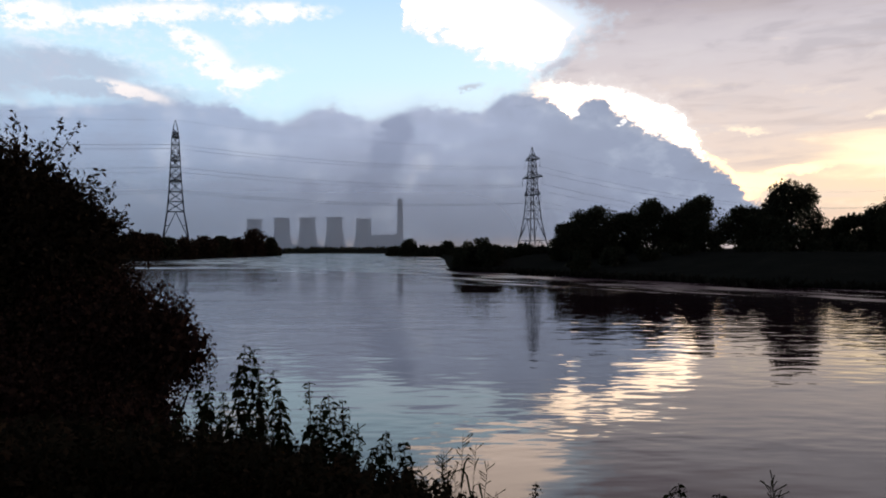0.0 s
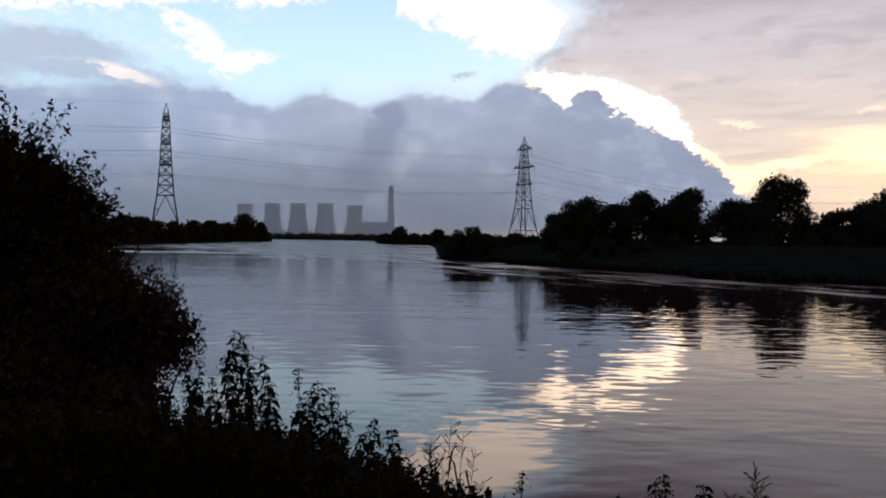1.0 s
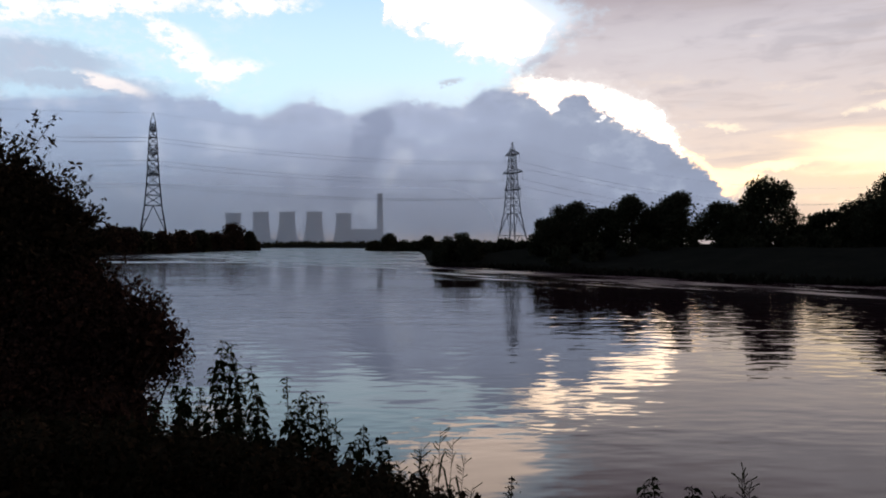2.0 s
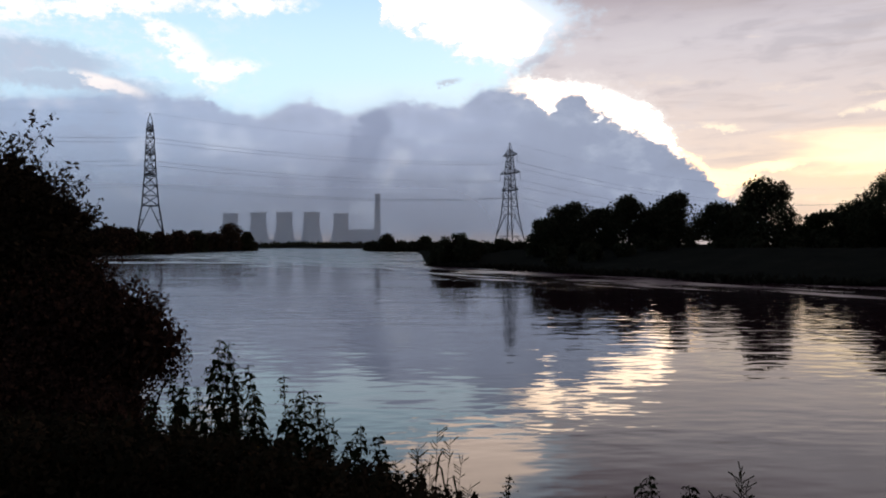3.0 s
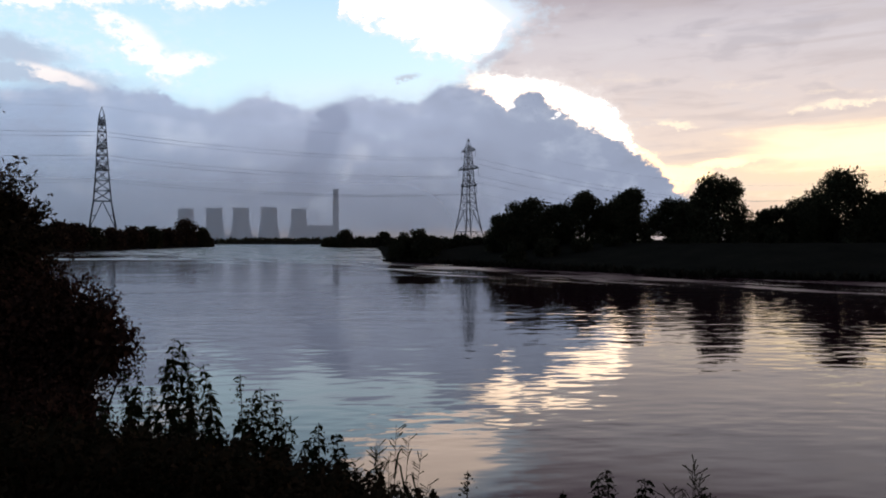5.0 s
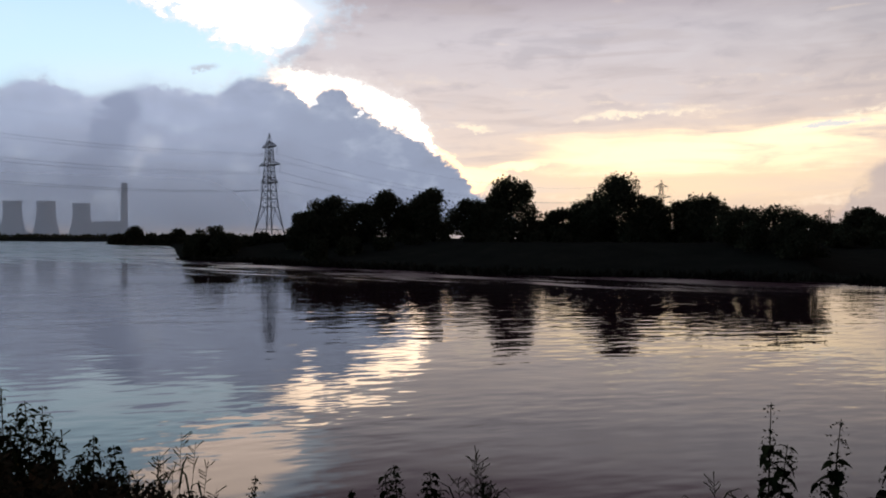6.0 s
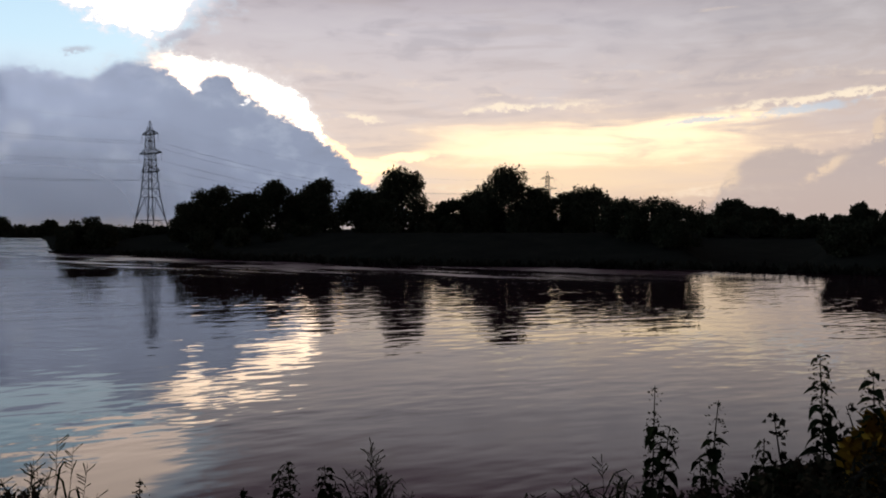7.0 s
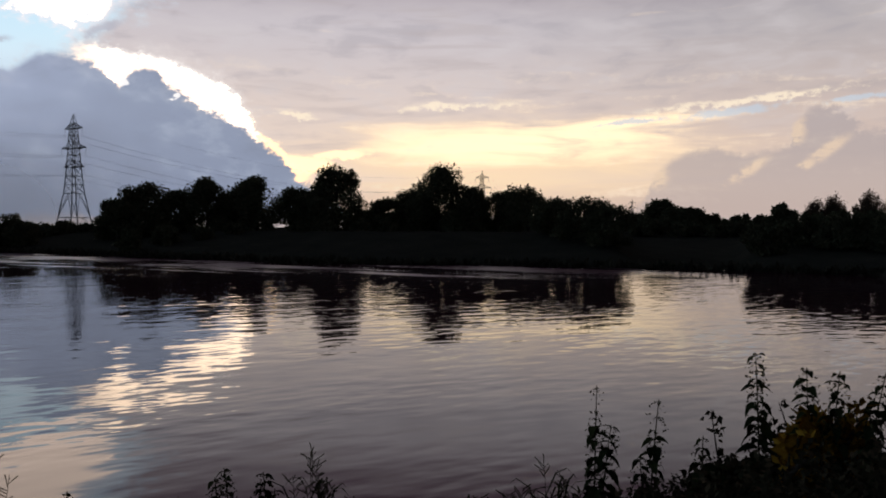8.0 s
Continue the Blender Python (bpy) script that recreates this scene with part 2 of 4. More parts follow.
build_sky()
sun_data = bpy.data.lights.new("sun", "SUN")
sun_data.energy, sun_data.angle, sun_data.color = 0.0025, radians(1.6), (1.0, 0.72, 0.42)
sun = new("sun", sun_data)
sun_way = Vector((math.sin(radians(SUN_AZ)) * math.cos(radians(SUN_EL)), math.cos(radians(SUN_AZ)) * math.cos(radians(SUN_EL)), math.sin(radians(SUN_EL))))
sun.matrix_world = look(sun_way * 50, (0, 0, 0))


# ---------------------------------------------------------------- materials
def material(name, tones, scale=1.0, rough=0.8, bump=0.0, bump_scale=20.0, metal=0.0, per="island", coords="Object", fine=6.0, gloss=0.0):
    """tones: dark, mid and light base colour; varied by piece, by broad patches and by fine grain."""
    m = bpy.data.materials.new(name)
    m.use_nodes = True
    nt = m.node_tree
    b = nt.nodes["Principled BSDF"]
    co = nt.nodes.new("ShaderNodeTexCoord").outputs[coords]
    broad, grain = noise_node(nt, co, scale, 3.0), noise_node(nt, co, scale * fine, 5.0, 0.65)
    v = math_node(nt, "ADD", math_node(nt, "MULTIPLY", broad, 0.55), math_node(nt, "MULTIPLY", grain, 0.45))
    if per == "island":
        r = nt.nodes.new("ShaderNodeNewGeometry").outputs["Random Per Island"]
        v = math_node(nt, "ADD", math_node(nt, "MULTIPLY", v, 0.6), math_node(nt, "MULTIPLY", r, 0.4))
    elif per == "object":
        r = nt.nodes.new("ShaderNodeObjectInfo").outputs["Random"]
        v = math_node(nt, "ADD", math_node(nt, "MULTIPLY", v, 0.6), math_node(nt, "MULTIPLY", r, 0.4))
    c = mix_color(nt, smooth(nt, v, 0.25, 0.52), tones[0], tones[1])
    c = mix_color(nt, smooth(nt, v, 0.5, 0.8), c, tones[2])
    nt.links.new(c, b.inputs["Base Color"])
    nt.links.new(math_node(nt, "MULTIPLY_ADD", grain, 0.3, rough - 0.15), b.inputs["Roughness"])
    b.inputs["Metallic"].default_value = metal
    b.inputs["Specular IOR Level"].default_value = gloss
    if bump:
        bn = nt.nodes.new("ShaderNodeBump")
        bn.inputs["Strength"].default_value, bn.inputs["Distance"].default_value = 1.0, bump
        nt.links.new(noise_node(nt, co, bump_scale, 6.0, 0.6), bn.inputs["Height"])
        nt.links.new(bn.outputs[0], b.inputs["Normal"])
    return m


def water_material():
    m = bpy.data.materials.new("river_water")
    m.use_nodes = True
    nt = m.node_tree
    b = nt.nodes["Principled BSDF"]
    b.inputs["Base Color"].default_value = (0.040, 0.014, 0.022, 1)
    b.inputs["IOR"].default_value = 1.333
    b.inputs["Roughness"].default_value = 0.02
    geo = nt.nodes.new("ShaderNodeNewGeometry").outputs["Position"]

    def mapped(rot, sx, sy):
        n = nt.nodes.new("ShaderNodeMapping")
        n.inputs["Rotation"].default_value = (0, 0, radians(rot))
        n.inputs["Scale"].default_value = (sx, sy, 1)
        nt.links.new(geo, n.inputs[0])
        return n.outputs[0]

    split = nt.nodes.new("ShaderNodeSeparateXYZ")
    nt.links.new(geo, split.inputs[0])
    patch = noise_node(nt, mapped(35, 0.03, 0.10), 1.0, 3.0, 0.55, 0.6)     # wind lanes along the stream
    calm = smooth(nt, patch, 0.36, 0.62, 0.25, 1.0)
    h1 = noise_node(nt, mapped(14, 0.85, 1.5), 1.0, 1.0, 0.4)
    h2 = noise_node(nt, mapped(-9, 1.5, 3.0), 1.0, 1.0, 0.4)
    h3 = noise_node(nt, mapped(8, 0.16, 0.26), 1.0, 1.0, 0.5)
    h = math_node(nt, "ADD", math_node(nt, "MULTIPLY", h1, 0.026), math_node(nt, "MULTIPLY", h2, 0.010))
    # sheltered and smooth under the near bank, ruffled in mid-stream
    h = math_node(nt, "MULTIPLY", h, math_node(nt, "MULTIPLY", calm, smooth(nt, split.outputs[1], 9.0, 19.0, 0.72, 1.0)))
    h = math_node(nt, "ADD", h, math_node(nt, "MULTIPLY", h3, 0.016))
    # bright ruffled seams of the current, along the far bank and across the open reach
    x, y = split.outputs[0], split.outputs[1]
    c, s = math.cos(radians(-57)), math.sin(radians(-57))
    along = math_node(nt, "ADD", math_node(nt, "MULTIPLY", x, c), math_node(nt, "MULTIPLY", y, s))
    across = math_node(nt, "SUBTRACT", math_node(nt, "MULTIPLY", y, c), math_node(nt, "MULTIPLY", x, s))
    seam_a = noise_node(nt, combine(nt, math_node(nt, "MULTIPLY", along, 0.05), math_node(nt, "MULTIPLY", across, 0.30), 3.0), 1.0, 5.0, 0.6, 0.9)
    seam_b = noise_node(nt, combine(nt, math_node(nt, "MULTIPLY", x, 0.016), math_node(nt, "MULTIPLY", y, 0.06), 9.0), 1.0, 4.0, 0.6, 0.5)
    seam_a = math_node(nt, "ADD", seam_a, smooth(nt, across, 42.0, 58.0, 0.0, 0.10))       # more of them off the far bank
    seam = math_node(nt, "MULTIPLY", smooth(nt, seam_a, 0.53, 0.62), math_node(nt, "MULTIPLY", smooth(nt, y, 30.0, 50.0), smooth(nt, across, 34.0, 46.0)))
    seam = math_node(nt, "MAXIMUM", seam, math_node(nt, "MULTIPLY", smooth(nt, seam_b, 0.50, 0.64), smooth(nt, y, 80.0, 150.0)))
    rough = math_node(nt, "ADD", smooth(nt, y, 50.0, 300.0, 0.012, 0.07), math_node(nt, "MULTIPLY", seam, 0.30))
    nt.links.new(rough, b.inputs["Roughness"])
    bn = nt.nodes.new("ShaderNodeBump")
    bn.inputs["Strength"].default_value, bn.inputs["Distance"].default_value = 1.0, 1.0
    nt.links.new(h, bn.inputs["Height"])
    nt.links.new(bn.outputs[0], b.inputs["Normal"])
    return m


M_WATER = water_material()
M_GROUND = material("meadow_ground", ((0.018, 0.018, 0.015), (0.030, 0.030, 0.023), (0.050, 0.046, 0.036)), 0.35, 0.9, 0.06, 6.0, per="", coords="Object", fine=12)
M_LEAF = material("tree_leaf", ((0.040, 0.046, 0.028), (0.078, 0.080, 0.046), (0.125, 0.108, 0.062)), 0.5, 0.75)
M_LEAF_RUST = material("autumn_leaf", ((0.050, 0.036, 0.028), (0.095, 0.066, 0.045), (0.150, 0.100, 0.060)), 0.5, 0.75)
M_BARK = material("bark", ((0.025, 0.020, 0.016), (0.050, 0.040, 0.032), (0.085, 0.070, 0.056)), 3.0, 0.9, 0.02, 14.0, per="")
M_STEEL = material("galvanised_steel", ((0.055, 0.062, 0.075), (0.085, 0.095, 0.11), (0.13, 0.14, 0.155)), 1.5, 0.6, metal=0.6, per="", gloss=0.3)
M_WIRE = material("conductor_wire", ((0.12, 0.12, 0.13), (0.17, 0.17, 0.18), (0.2, 0.2, 0.2)), 1.0, 0.6, per="")
M_GLASSY = material("insulator_glass", ((0.06, 0.07, 0.07), (0.10, 0.11, 0.11), (0.14, 0.14, 0.14)), 4.0, 0.4, per="")
M_CONCRETE = material("weathered_concrete", ((0.32, 0.33, 0.35), (0.42, 0.42, 0.43), (0.50, 0.50, 0.49)), 0.02, 0.9, per="", fine=4)
M_CLADDING = material("metal_cladding", ((0.22, 0.24, 0.27), (0.30, 0.32, 0.34), (0.38, 0.39, 0.40)), 0.03, 0.7, per="", fine=4)


# ---------------------------------------------------------------- mesh helpers
def mesh_of(name, verts, faces, smooth_shade=False):
    me = bpy.data.meshes.new(name)
    me.from_pydata([tuple(v) for v in verts], [], faces)
    if smooth_shade:
        me.polygons.foreach_set("use_smooth", [True] * len(me.polygons))
    me.update()
    return me


def thing(name, x, y, z, label, category, group="", kind=""):
    ob = new(name)
    ob.empty_display_size = 0.2
    ob.location = (x, y, z)
    return tagged(ob, label, category, group, kind)


def part(name, me, mat, parent, label="", kind=""):
    ob = new(name, me)
    if not me.materials:
        me.materials.append(mat)
    ob.parent = parent
    return tagged(ob, label, kind=kind)


class Geo:
    """Gathers vertices and faces of one mesh."""
    def __init__(self):
        self.v, self.f = [], []

    def tube(self, path, radii, n=6, cap=True):
        path = [Vector(p) for p in path]
        base = len(self.v)
        for i, p in enumerate(path):
            d = (path[min(i + 1, len(path) - 1)] - path[max(i - 1, 0)])
            d = d.normalized() if d.length > 1e-9 else Vector((0, 0, 1))
            u = d.cross(Vector((0.31, 0.87, 0.12)) if abs(d.z) > 0.9 else Vector((0, 0, 1))).normalized()
            w = d.cross(u)
            for k in range(n):
                a = 2 * math.pi * k / n
                self.v.append(p + (u * math.cos(a) + w * math.sin(a)) * radii[i])
        for i in range(len(path) - 1):
            for k in range(n):
                a, b = base + i * n + k, base + i * n + (k + 1) % n
                self.f.append((a, b, b + n, a + n))
        if cap:
            self.f.append(tuple(base + k for k in reversed(range(n))))
            self.f.append(tuple(base + (len(path) - 1) * n + k for k in range(n)))

    def bar(self, a, b, r):
        self.tube([a, b], [r, r], 4)

    def lathe(self, profile, n=32):
        base = len(self.v)
        for r, z in profile:
            for k in range(n):
                a = 2 * math.pi * k / n
                self.v.append(Vector((r * math.cos(a), r * math.sin(a), z)))
        for i in range(len(profile) - 1):
            for k in range(n):
                a, b = base + i * n + k, base + i * n + (k + 1) % n
                self.f.append((a, b, b + n, a + n))

    def box(self, x0, y0, z0, x1, y1, z1):
        base = len(self.v)
        for x, y, z in ((x0, y0, z0), (x1, y0, z0), (x1, y1, z0), (x0, y1, z0), (x0, y0, z1), (x1, y0, z1), (x1, y1, z1), (x0, y1, z1)):
            self.v.append(Vector((x, y, z)))
        for q in ((3, 2, 1, 0), (4, 5, 6, 7), (0, 1, 5, 4), (1, 2, 6, 5), (2, 3, 7, 6), (3, 0, 4, 7)):
            self.f.append(tuple(base + k for k in q))

    def mesh(self, name, smooth_shade=False):
        return mesh_of(name, self.v, self.f, smooth_shade)


def leaf_mesh(name, points, size, rng, length=1.6, up=0.0, plain=False):
    """Small folded leaves or sprays, one per point, in random directions: six vertices and two quads each."""
    n = len(points)
    d = rng.normal(size=(n, 3))
    d[:, 2] += up
    d /= np.linalg.norm(d, axis=1)[:, None]
    s = np.cross(d, rng.normal(size=(n, 3)))
    s /= np.linalg.norm(s, axis=1)[:, None] + 1e-9
    w = np.cross(d, s)
    sz = (size * rng.uniform(0.6, 1.35, n))[:, None]
    L, Wd = d * sz * length, s * sz * 0.5
    fold = w * sz * 0.18
    v = np.stack([points, points + L * 0.45 + Wd + fold, points + L * 0.5, points + L * 0.45 - Wd + fold, points + L], 1)
    v = (v[:, (0, 1, 4, 3)] if plain else v).reshape(-1, 3)
    i = np.arange(n) * (4 if plain else 5)
    f = np.stack([i, i + 1, i + 2, i + 3], 1) if plain else np.concatenate([np.stack([i, i + 1, i + 4, i + 2], 1), np.stack([i, i + 2, i + 4, i + 3], 1)])
    me = bpy.data.meshes.new(name)
    me.vertices.add(len(v))
    me.vertices.foreach_set("co", v.ravel())
    me.loops.add(len(f) * 4)
    me.loops.foreach_set("vertex_index", f.ravel().astype(np.int32))
    me.polygons.add(len(f))
    me.polygons.foreach_set("loop_start", np.arange(len(f), dtype=np.int32) * 4)
    me.update(calc_edges=True)
    me.validate()
    return me


# ---------------------------------------------------------------- river, banks and meadow
SHORE = ((-3.2, 10.4), (-8.5, 13.6), (-16, 19), (-32, 40), (-62, 85), (-84, 150), (-92, 225), (-95, 300), (-97, 420), (-112, 480), (-150, 560), (-260, 640), (-260, 690),
         (-130, 640), (-60, 600), (-25, 520), (-14, 430), (-8, 340), (-4, 240), (-2.0, 150), (-1.0, 122), (4, 113), (9.5, 104), (15.5, 91), (21.4, 79.5), (26, 69.5),
         (32, 63), (42, 57), (51, 44), (56, 33), (60, 10), (62, -40), (66, -140), (90, -300), (40, -310), (14, -140), (9, -40), (9, -8), (7.5, 2), (5.5, 5.0), (3, 5.9), (0, 6.2), (-1.8, 7.0))
S_PTS = np.array(SHORE)


def land_height(x, y):
    """Height of the land over the water for arrays x, y: under the stream below 0, the banks rise from the shore line."""
    x, y = np.asarray(x, float), np.asarray(y, float)
    p, q = S_PTS, np.roll(S_PTS, -1, axis=0)
    best = np.full(x.shape, 1e9)
    inside = np.zeros(x.shape, bool)
    for (ax, ay), (bx, by) in zip(p, q):
        ex, ey = bx - ax, by - ay
        t = np.clip(((x - ax) * ex + (y - ay) * ey) / (ex * ex + ey * ey), 0, 1)
        best = np.minimum(best, np.hypot(x - ax - t * ex, y - ay - t * ey))
        if by != ay:
            cross = ((ay > y) != (by > y)) & (x < (bx - ax) * (y - ay) / (by - ay) + ax)
            inside ^= cross
    d = np.where(inside, -best, best)
    own = np.clip((22 - np.hypot(x + 1, y)) / 10, 0, 1)                       # the near bank is steep and lower
    def rise(t): return np.clip(t, 0, 1) ** 2 * (3 - 2 * np.clip(t, 0, 1))
    far_z = 0.75 * rise(d / 2.2) + 2.1 * rise((d - 1) / np.clip(14 + 0.03 * y, 8, 26))
    near_z = 0.5 * np.clip(d / 0.8, 0, 1) + 1.2 * rise((d - 0.3) / 3.2)
    bearing = np.degrees(np.arctan2(x, np.maximum(y, 1e-6)))
    flat = np.clip((bearing - 42.6) / 1.6, 0, 1) * np.clip((52.4 - bearing) / 1.6, 0, 1) * (y > 0)         # a low water meadow where the trees stand back
    far_z = far_z * (1 - flat) + flat * (0.22 * rise(d / 1.5) + 0.5 * rise((d - 4) / 40) + 2.1 * rise((d - 60) / 60))
    z = own * near_z + (1 - own) * far_z
    bumps = 0.09 * np.sin(x * 0.9 + 1.7 * np.sin(y * 0.37)) * np.sin(y * 0.8 + np.sin(x * 0.45)) + 0.05 * np.sin(x * 2.3 + y * 1.9) * np.sin(y * 2.9 - x)
    z = z + bumps * np.clip(d / 1.5, 0, 1)
    return np.where(d < 0, np.maximum(d * 0.45, -2.2), z)


def ground_z(x, y):
    return float(land_height(np.array([x]), np.array([y]))[0])


def build_ground():
    n, s, reach = 430, 9.0, 4700.0
    k = math.asinh(reach / s)
    u = np.linspace(-1, 1, n)
    gx, gy = s * np.sinh(k * u), s * np.sinh(k * u) + 0.0
    X, Y = np.meshgrid(gx + 8, gy + 14)
    Z = land_height(X, Y)
    v = np.stack([X, Y, Z], -1).reshape(-1, 3)
    i = (np.arange(n - 1)[:, None] * n + np.arange(n - 1)[None]).ravel()
    f = np.stack([i, i + 1, i + n + 1, i + n], 1)
    me = bpy.data.meshes.new("ground")
    me.vertices.add(len(v))
    me.vertices.foreach_set("co", v.ravel())
    me.loops.add(len(f) * 4)
    me.loops.foreach_set("vertex_index", f.ravel().astype(np.int32))
    me.polygons.add(len(f))
    me.polygons.foreach_set("loop_start", np.arange(len(f), dtype=np.int32) * 4)
    me.polygons.foreach_set("use_smooth", np.ones(len(f), bool))
    me.update(calc_edges=True)
    ob = new("ground", me)
    me.materials.append(M_GROUND)
    tagged(ob, "dark grassy river banks and flat meadow at dusk", "ground", kind="structure")
    w = Geo()
    xs, ys = np.linspace(-300, 130, 44), np.linspace(-320, 710, 104)
    w.v = [Vector((x, y, 0)) for y in ys for x in xs]
    w.f = [(j * 44 + i, j * 44 + i + 1, (j + 1) * 44 + i + 1, (j + 1) * 44 + i) for j in range(103) for i in range(43)]
    wo = new("water", w.mesh("water"))
    wo.data.materials.append(M_WATER)
    tagged(wo, "smooth grey river water mirroring the sunset sky", "river", kind="structure")


build_ground()


# ---------------------------------------------------------------- trees
def crown_points(rng, n, height, radius, base, lobes=20, shape=1.0):
    """Points in a crown of overlapping lumps; uneven outline."""
    half = (height - base) / 2
    zz = (np.arange(lobes) + rng.uniform(0, 1, lobes)) / lobes * 0.88
    turn = rng.uniform(0, 6.283, lobes)
    out = np.sqrt(1 - zz ** (2.4 / shape)) * radius * 0.72 * rng.uniform(0.45, 1.0, lobes) ** 0.5
    lr = rng.uniform(0.30, 0.46, lobes) * min(radius, half * 1.2)
    cz = np.minimum(base + zz * 2 * half, height - lr)
    cen = np.stack([np.cos(turn) * out, np.sin(turn) * out, cz], 1)
    cen[0], lr[0] = (0, 0, base + half * 0.9), min(radius * 0.7, half)
    cen[-1], lr[-1] = (0, 0, height - 0.32 * min(radius, half)), 0.34 * min(radius, half)
    pick = rng.integers(0, lobes, n)
    d = rng.normal(size=(n, 3))
    d /= np.linalg.norm(d, axis=1)[:, None]
    rr = rng.uniform(0, 1, n) ** 0.42 * rng.choice([1.0, 1.0, 1.0, 1.16], n)
    p = cen[pick] + d * (lr[pick] * rr)[:, None] * np.array([1, 1, 0.92])
    p[:, 2] = np.maximum(p[:, 2], 0.15)
    return p, cen


def tree(name, x, y, height, radius, seed, label, base=0.0, leaves=2600, leaf=0.34, mat=None, shape=1.0, category="tree", group="trees on the far bank", clear=None):
    rng = np.random.default_rng(seed)
    z = ground_z(x, y) - 0.05
    ob = thing(name, x, y, z, label, category, group)
    pts, cen = crown_points(rng, leaves, height, radius, base * height, shape=shape)
    if clear is not None:
        pts = pts[clear(pts + np.array([x, y, z]))]
    g = Geo()
    tr = 0.035 * height
    sway = rng.uniform(-0.05, 0.05, 2) * height
    g.tube([(0, 0, -0.2), (0, 0, height * 0.12), (sway[0] * 0.5, sway[1] * 0.5, height * 0.4), (sway[0], sway[1], height * 0.86)], [tr * 1.3, tr, tr * 0.7, tr * 0.15], 7)
    part("trunk", g.mesh("trunk", True), M_BARK, ob)
    g = Geo()
    for c in cen[:9]:
        h0 = height * rng.uniform(0.15, 0.4)
        mid = (c[0] * 0.45, c[1] * 0.45, h0 * 0.45 + c[2] * 0.55 - 0.04 * height)
        g.tube([(sway[0] * 0.3, sway[1] * 0.3, h0), mid, tuple(c)], [tr * 0.5, tr * 0.3, tr * 0.08], 5)
    part("branchwork", g.mesh("branchwork", True), M_BARK, ob)
    part("crown", leaf_mesh("crown", pts, leaf * np.where(np.arange(len(pts)) % 4 == 0, 1.7, 1.0) * (1.0 if leaf > 0.4 else 0.9), rng, plain=True), mat or M_LEAF, ob)
    return ob


def place(az, dist):
    """The spot dist metres off at az degrees to the right of +y."""
    return dist * math.sin(radians(az)), dist * math.cos(radians(az))


def sight_gap(p):
    """Keeps a gap under the branches where two trees stand apart."""
    wx, wy = place(18.86, 1.0)
    across = np.abs(p[:, 0] * wy - p[:, 1] * wx)
    return ~((across < 0.9 + 0.3 * np.sin(p[:, 2] * 9)) & (p[:, 2] < 3.95))


# azimuth, distance, top over the water, crown radius, shape
FAR_TREES = (
    (8.21, 112, 7.1, 2.8, 1.00),
    (9.99, 112, 9.3, 3.0, 1.00),
    (11.74, 116, 8.5, 2.8, 1.00),
    (13.89, 112, 10.2, 3.3, 1.00),
    (15.68, 118, 8.9, 2.4, 1.00),
    (17.22, 112, 10.6, 3.7, 1.00),
    (19.58, 116, 9.2, 2.9, 1.00),
    (21.17, 114, 8.8, 2.4, 1.00),
    (22.73, 108, 12.0, 3.4, 1.15),
    (24.99, 122, 6.1, 1.7, 1.00),
    (26.62, 112, 7.6, 2.8, 1.00),
    (28.46, 112, 8.8, 2.8, 1.00),
    (30.14, 106, 11.9, 3.6, 1.10),
    (32.03, 106, 9.1, 2.7, 1.00),
    (34.40, 110, 8.5, 3.1, 1.00),
    (36.64, 106, 9.1, 3.2, 1.00),
    (38.66, 84, 6.6, 2.7, 1.00),
    (40.65, 80, 6.6, 2.8, 1.00),
    (42.35, 78, 5.7, 2.2, 1.00),
    (44.38, 178, 6.6, 4.0, 1.00),
    (46.14, 172, 9.6, 4.1, 1.00),
    (47.87, 176, 7.9, 3.5, 1.00),
    (49.47, 178, 6.5, 3.6, 1.00),
    (51.46, 172, 6.2, 4.4, 1.00),
    (45.15, 160, 5.2, 3.6, 1.00),
    (47.61, 160, 4.9, 3.8, 1.00),
    (50.20, 158, 5.0, 3.7, 1.00),
    (52.52, 73, 3.9, 1.9, 1.00),
    (53.74, 98, 6.3, 1.4, 1.00),
    (55.11, 76, 4.8, 2.0, 1.00),
    (57.28, 74, 5.0, 1.9, 1.00),
    (59.36, 73, 5.0, 1.8, 1.00),
    (63.14, 92, 6.3, 3.0, 1.10),
)
for i, (az, dist, top, rad, shape) in enumerate(FAR_TREES):
    tx, ty = place(az, dist)
    tree("tree", tx, ty, top - ground_z(tx, ty), rad * 1.3, 100 + i, "dense dark broadleaf tree on the grassy far bank" if top > 8 else "low dark scrub tree on the far bank",
         shape=shape, leaves=int(8000 + 1200 * rad * (top - 2.9) / 3), leaf=0.0015 * dist, clear=sight_gap if 14 < az < 24 else None)



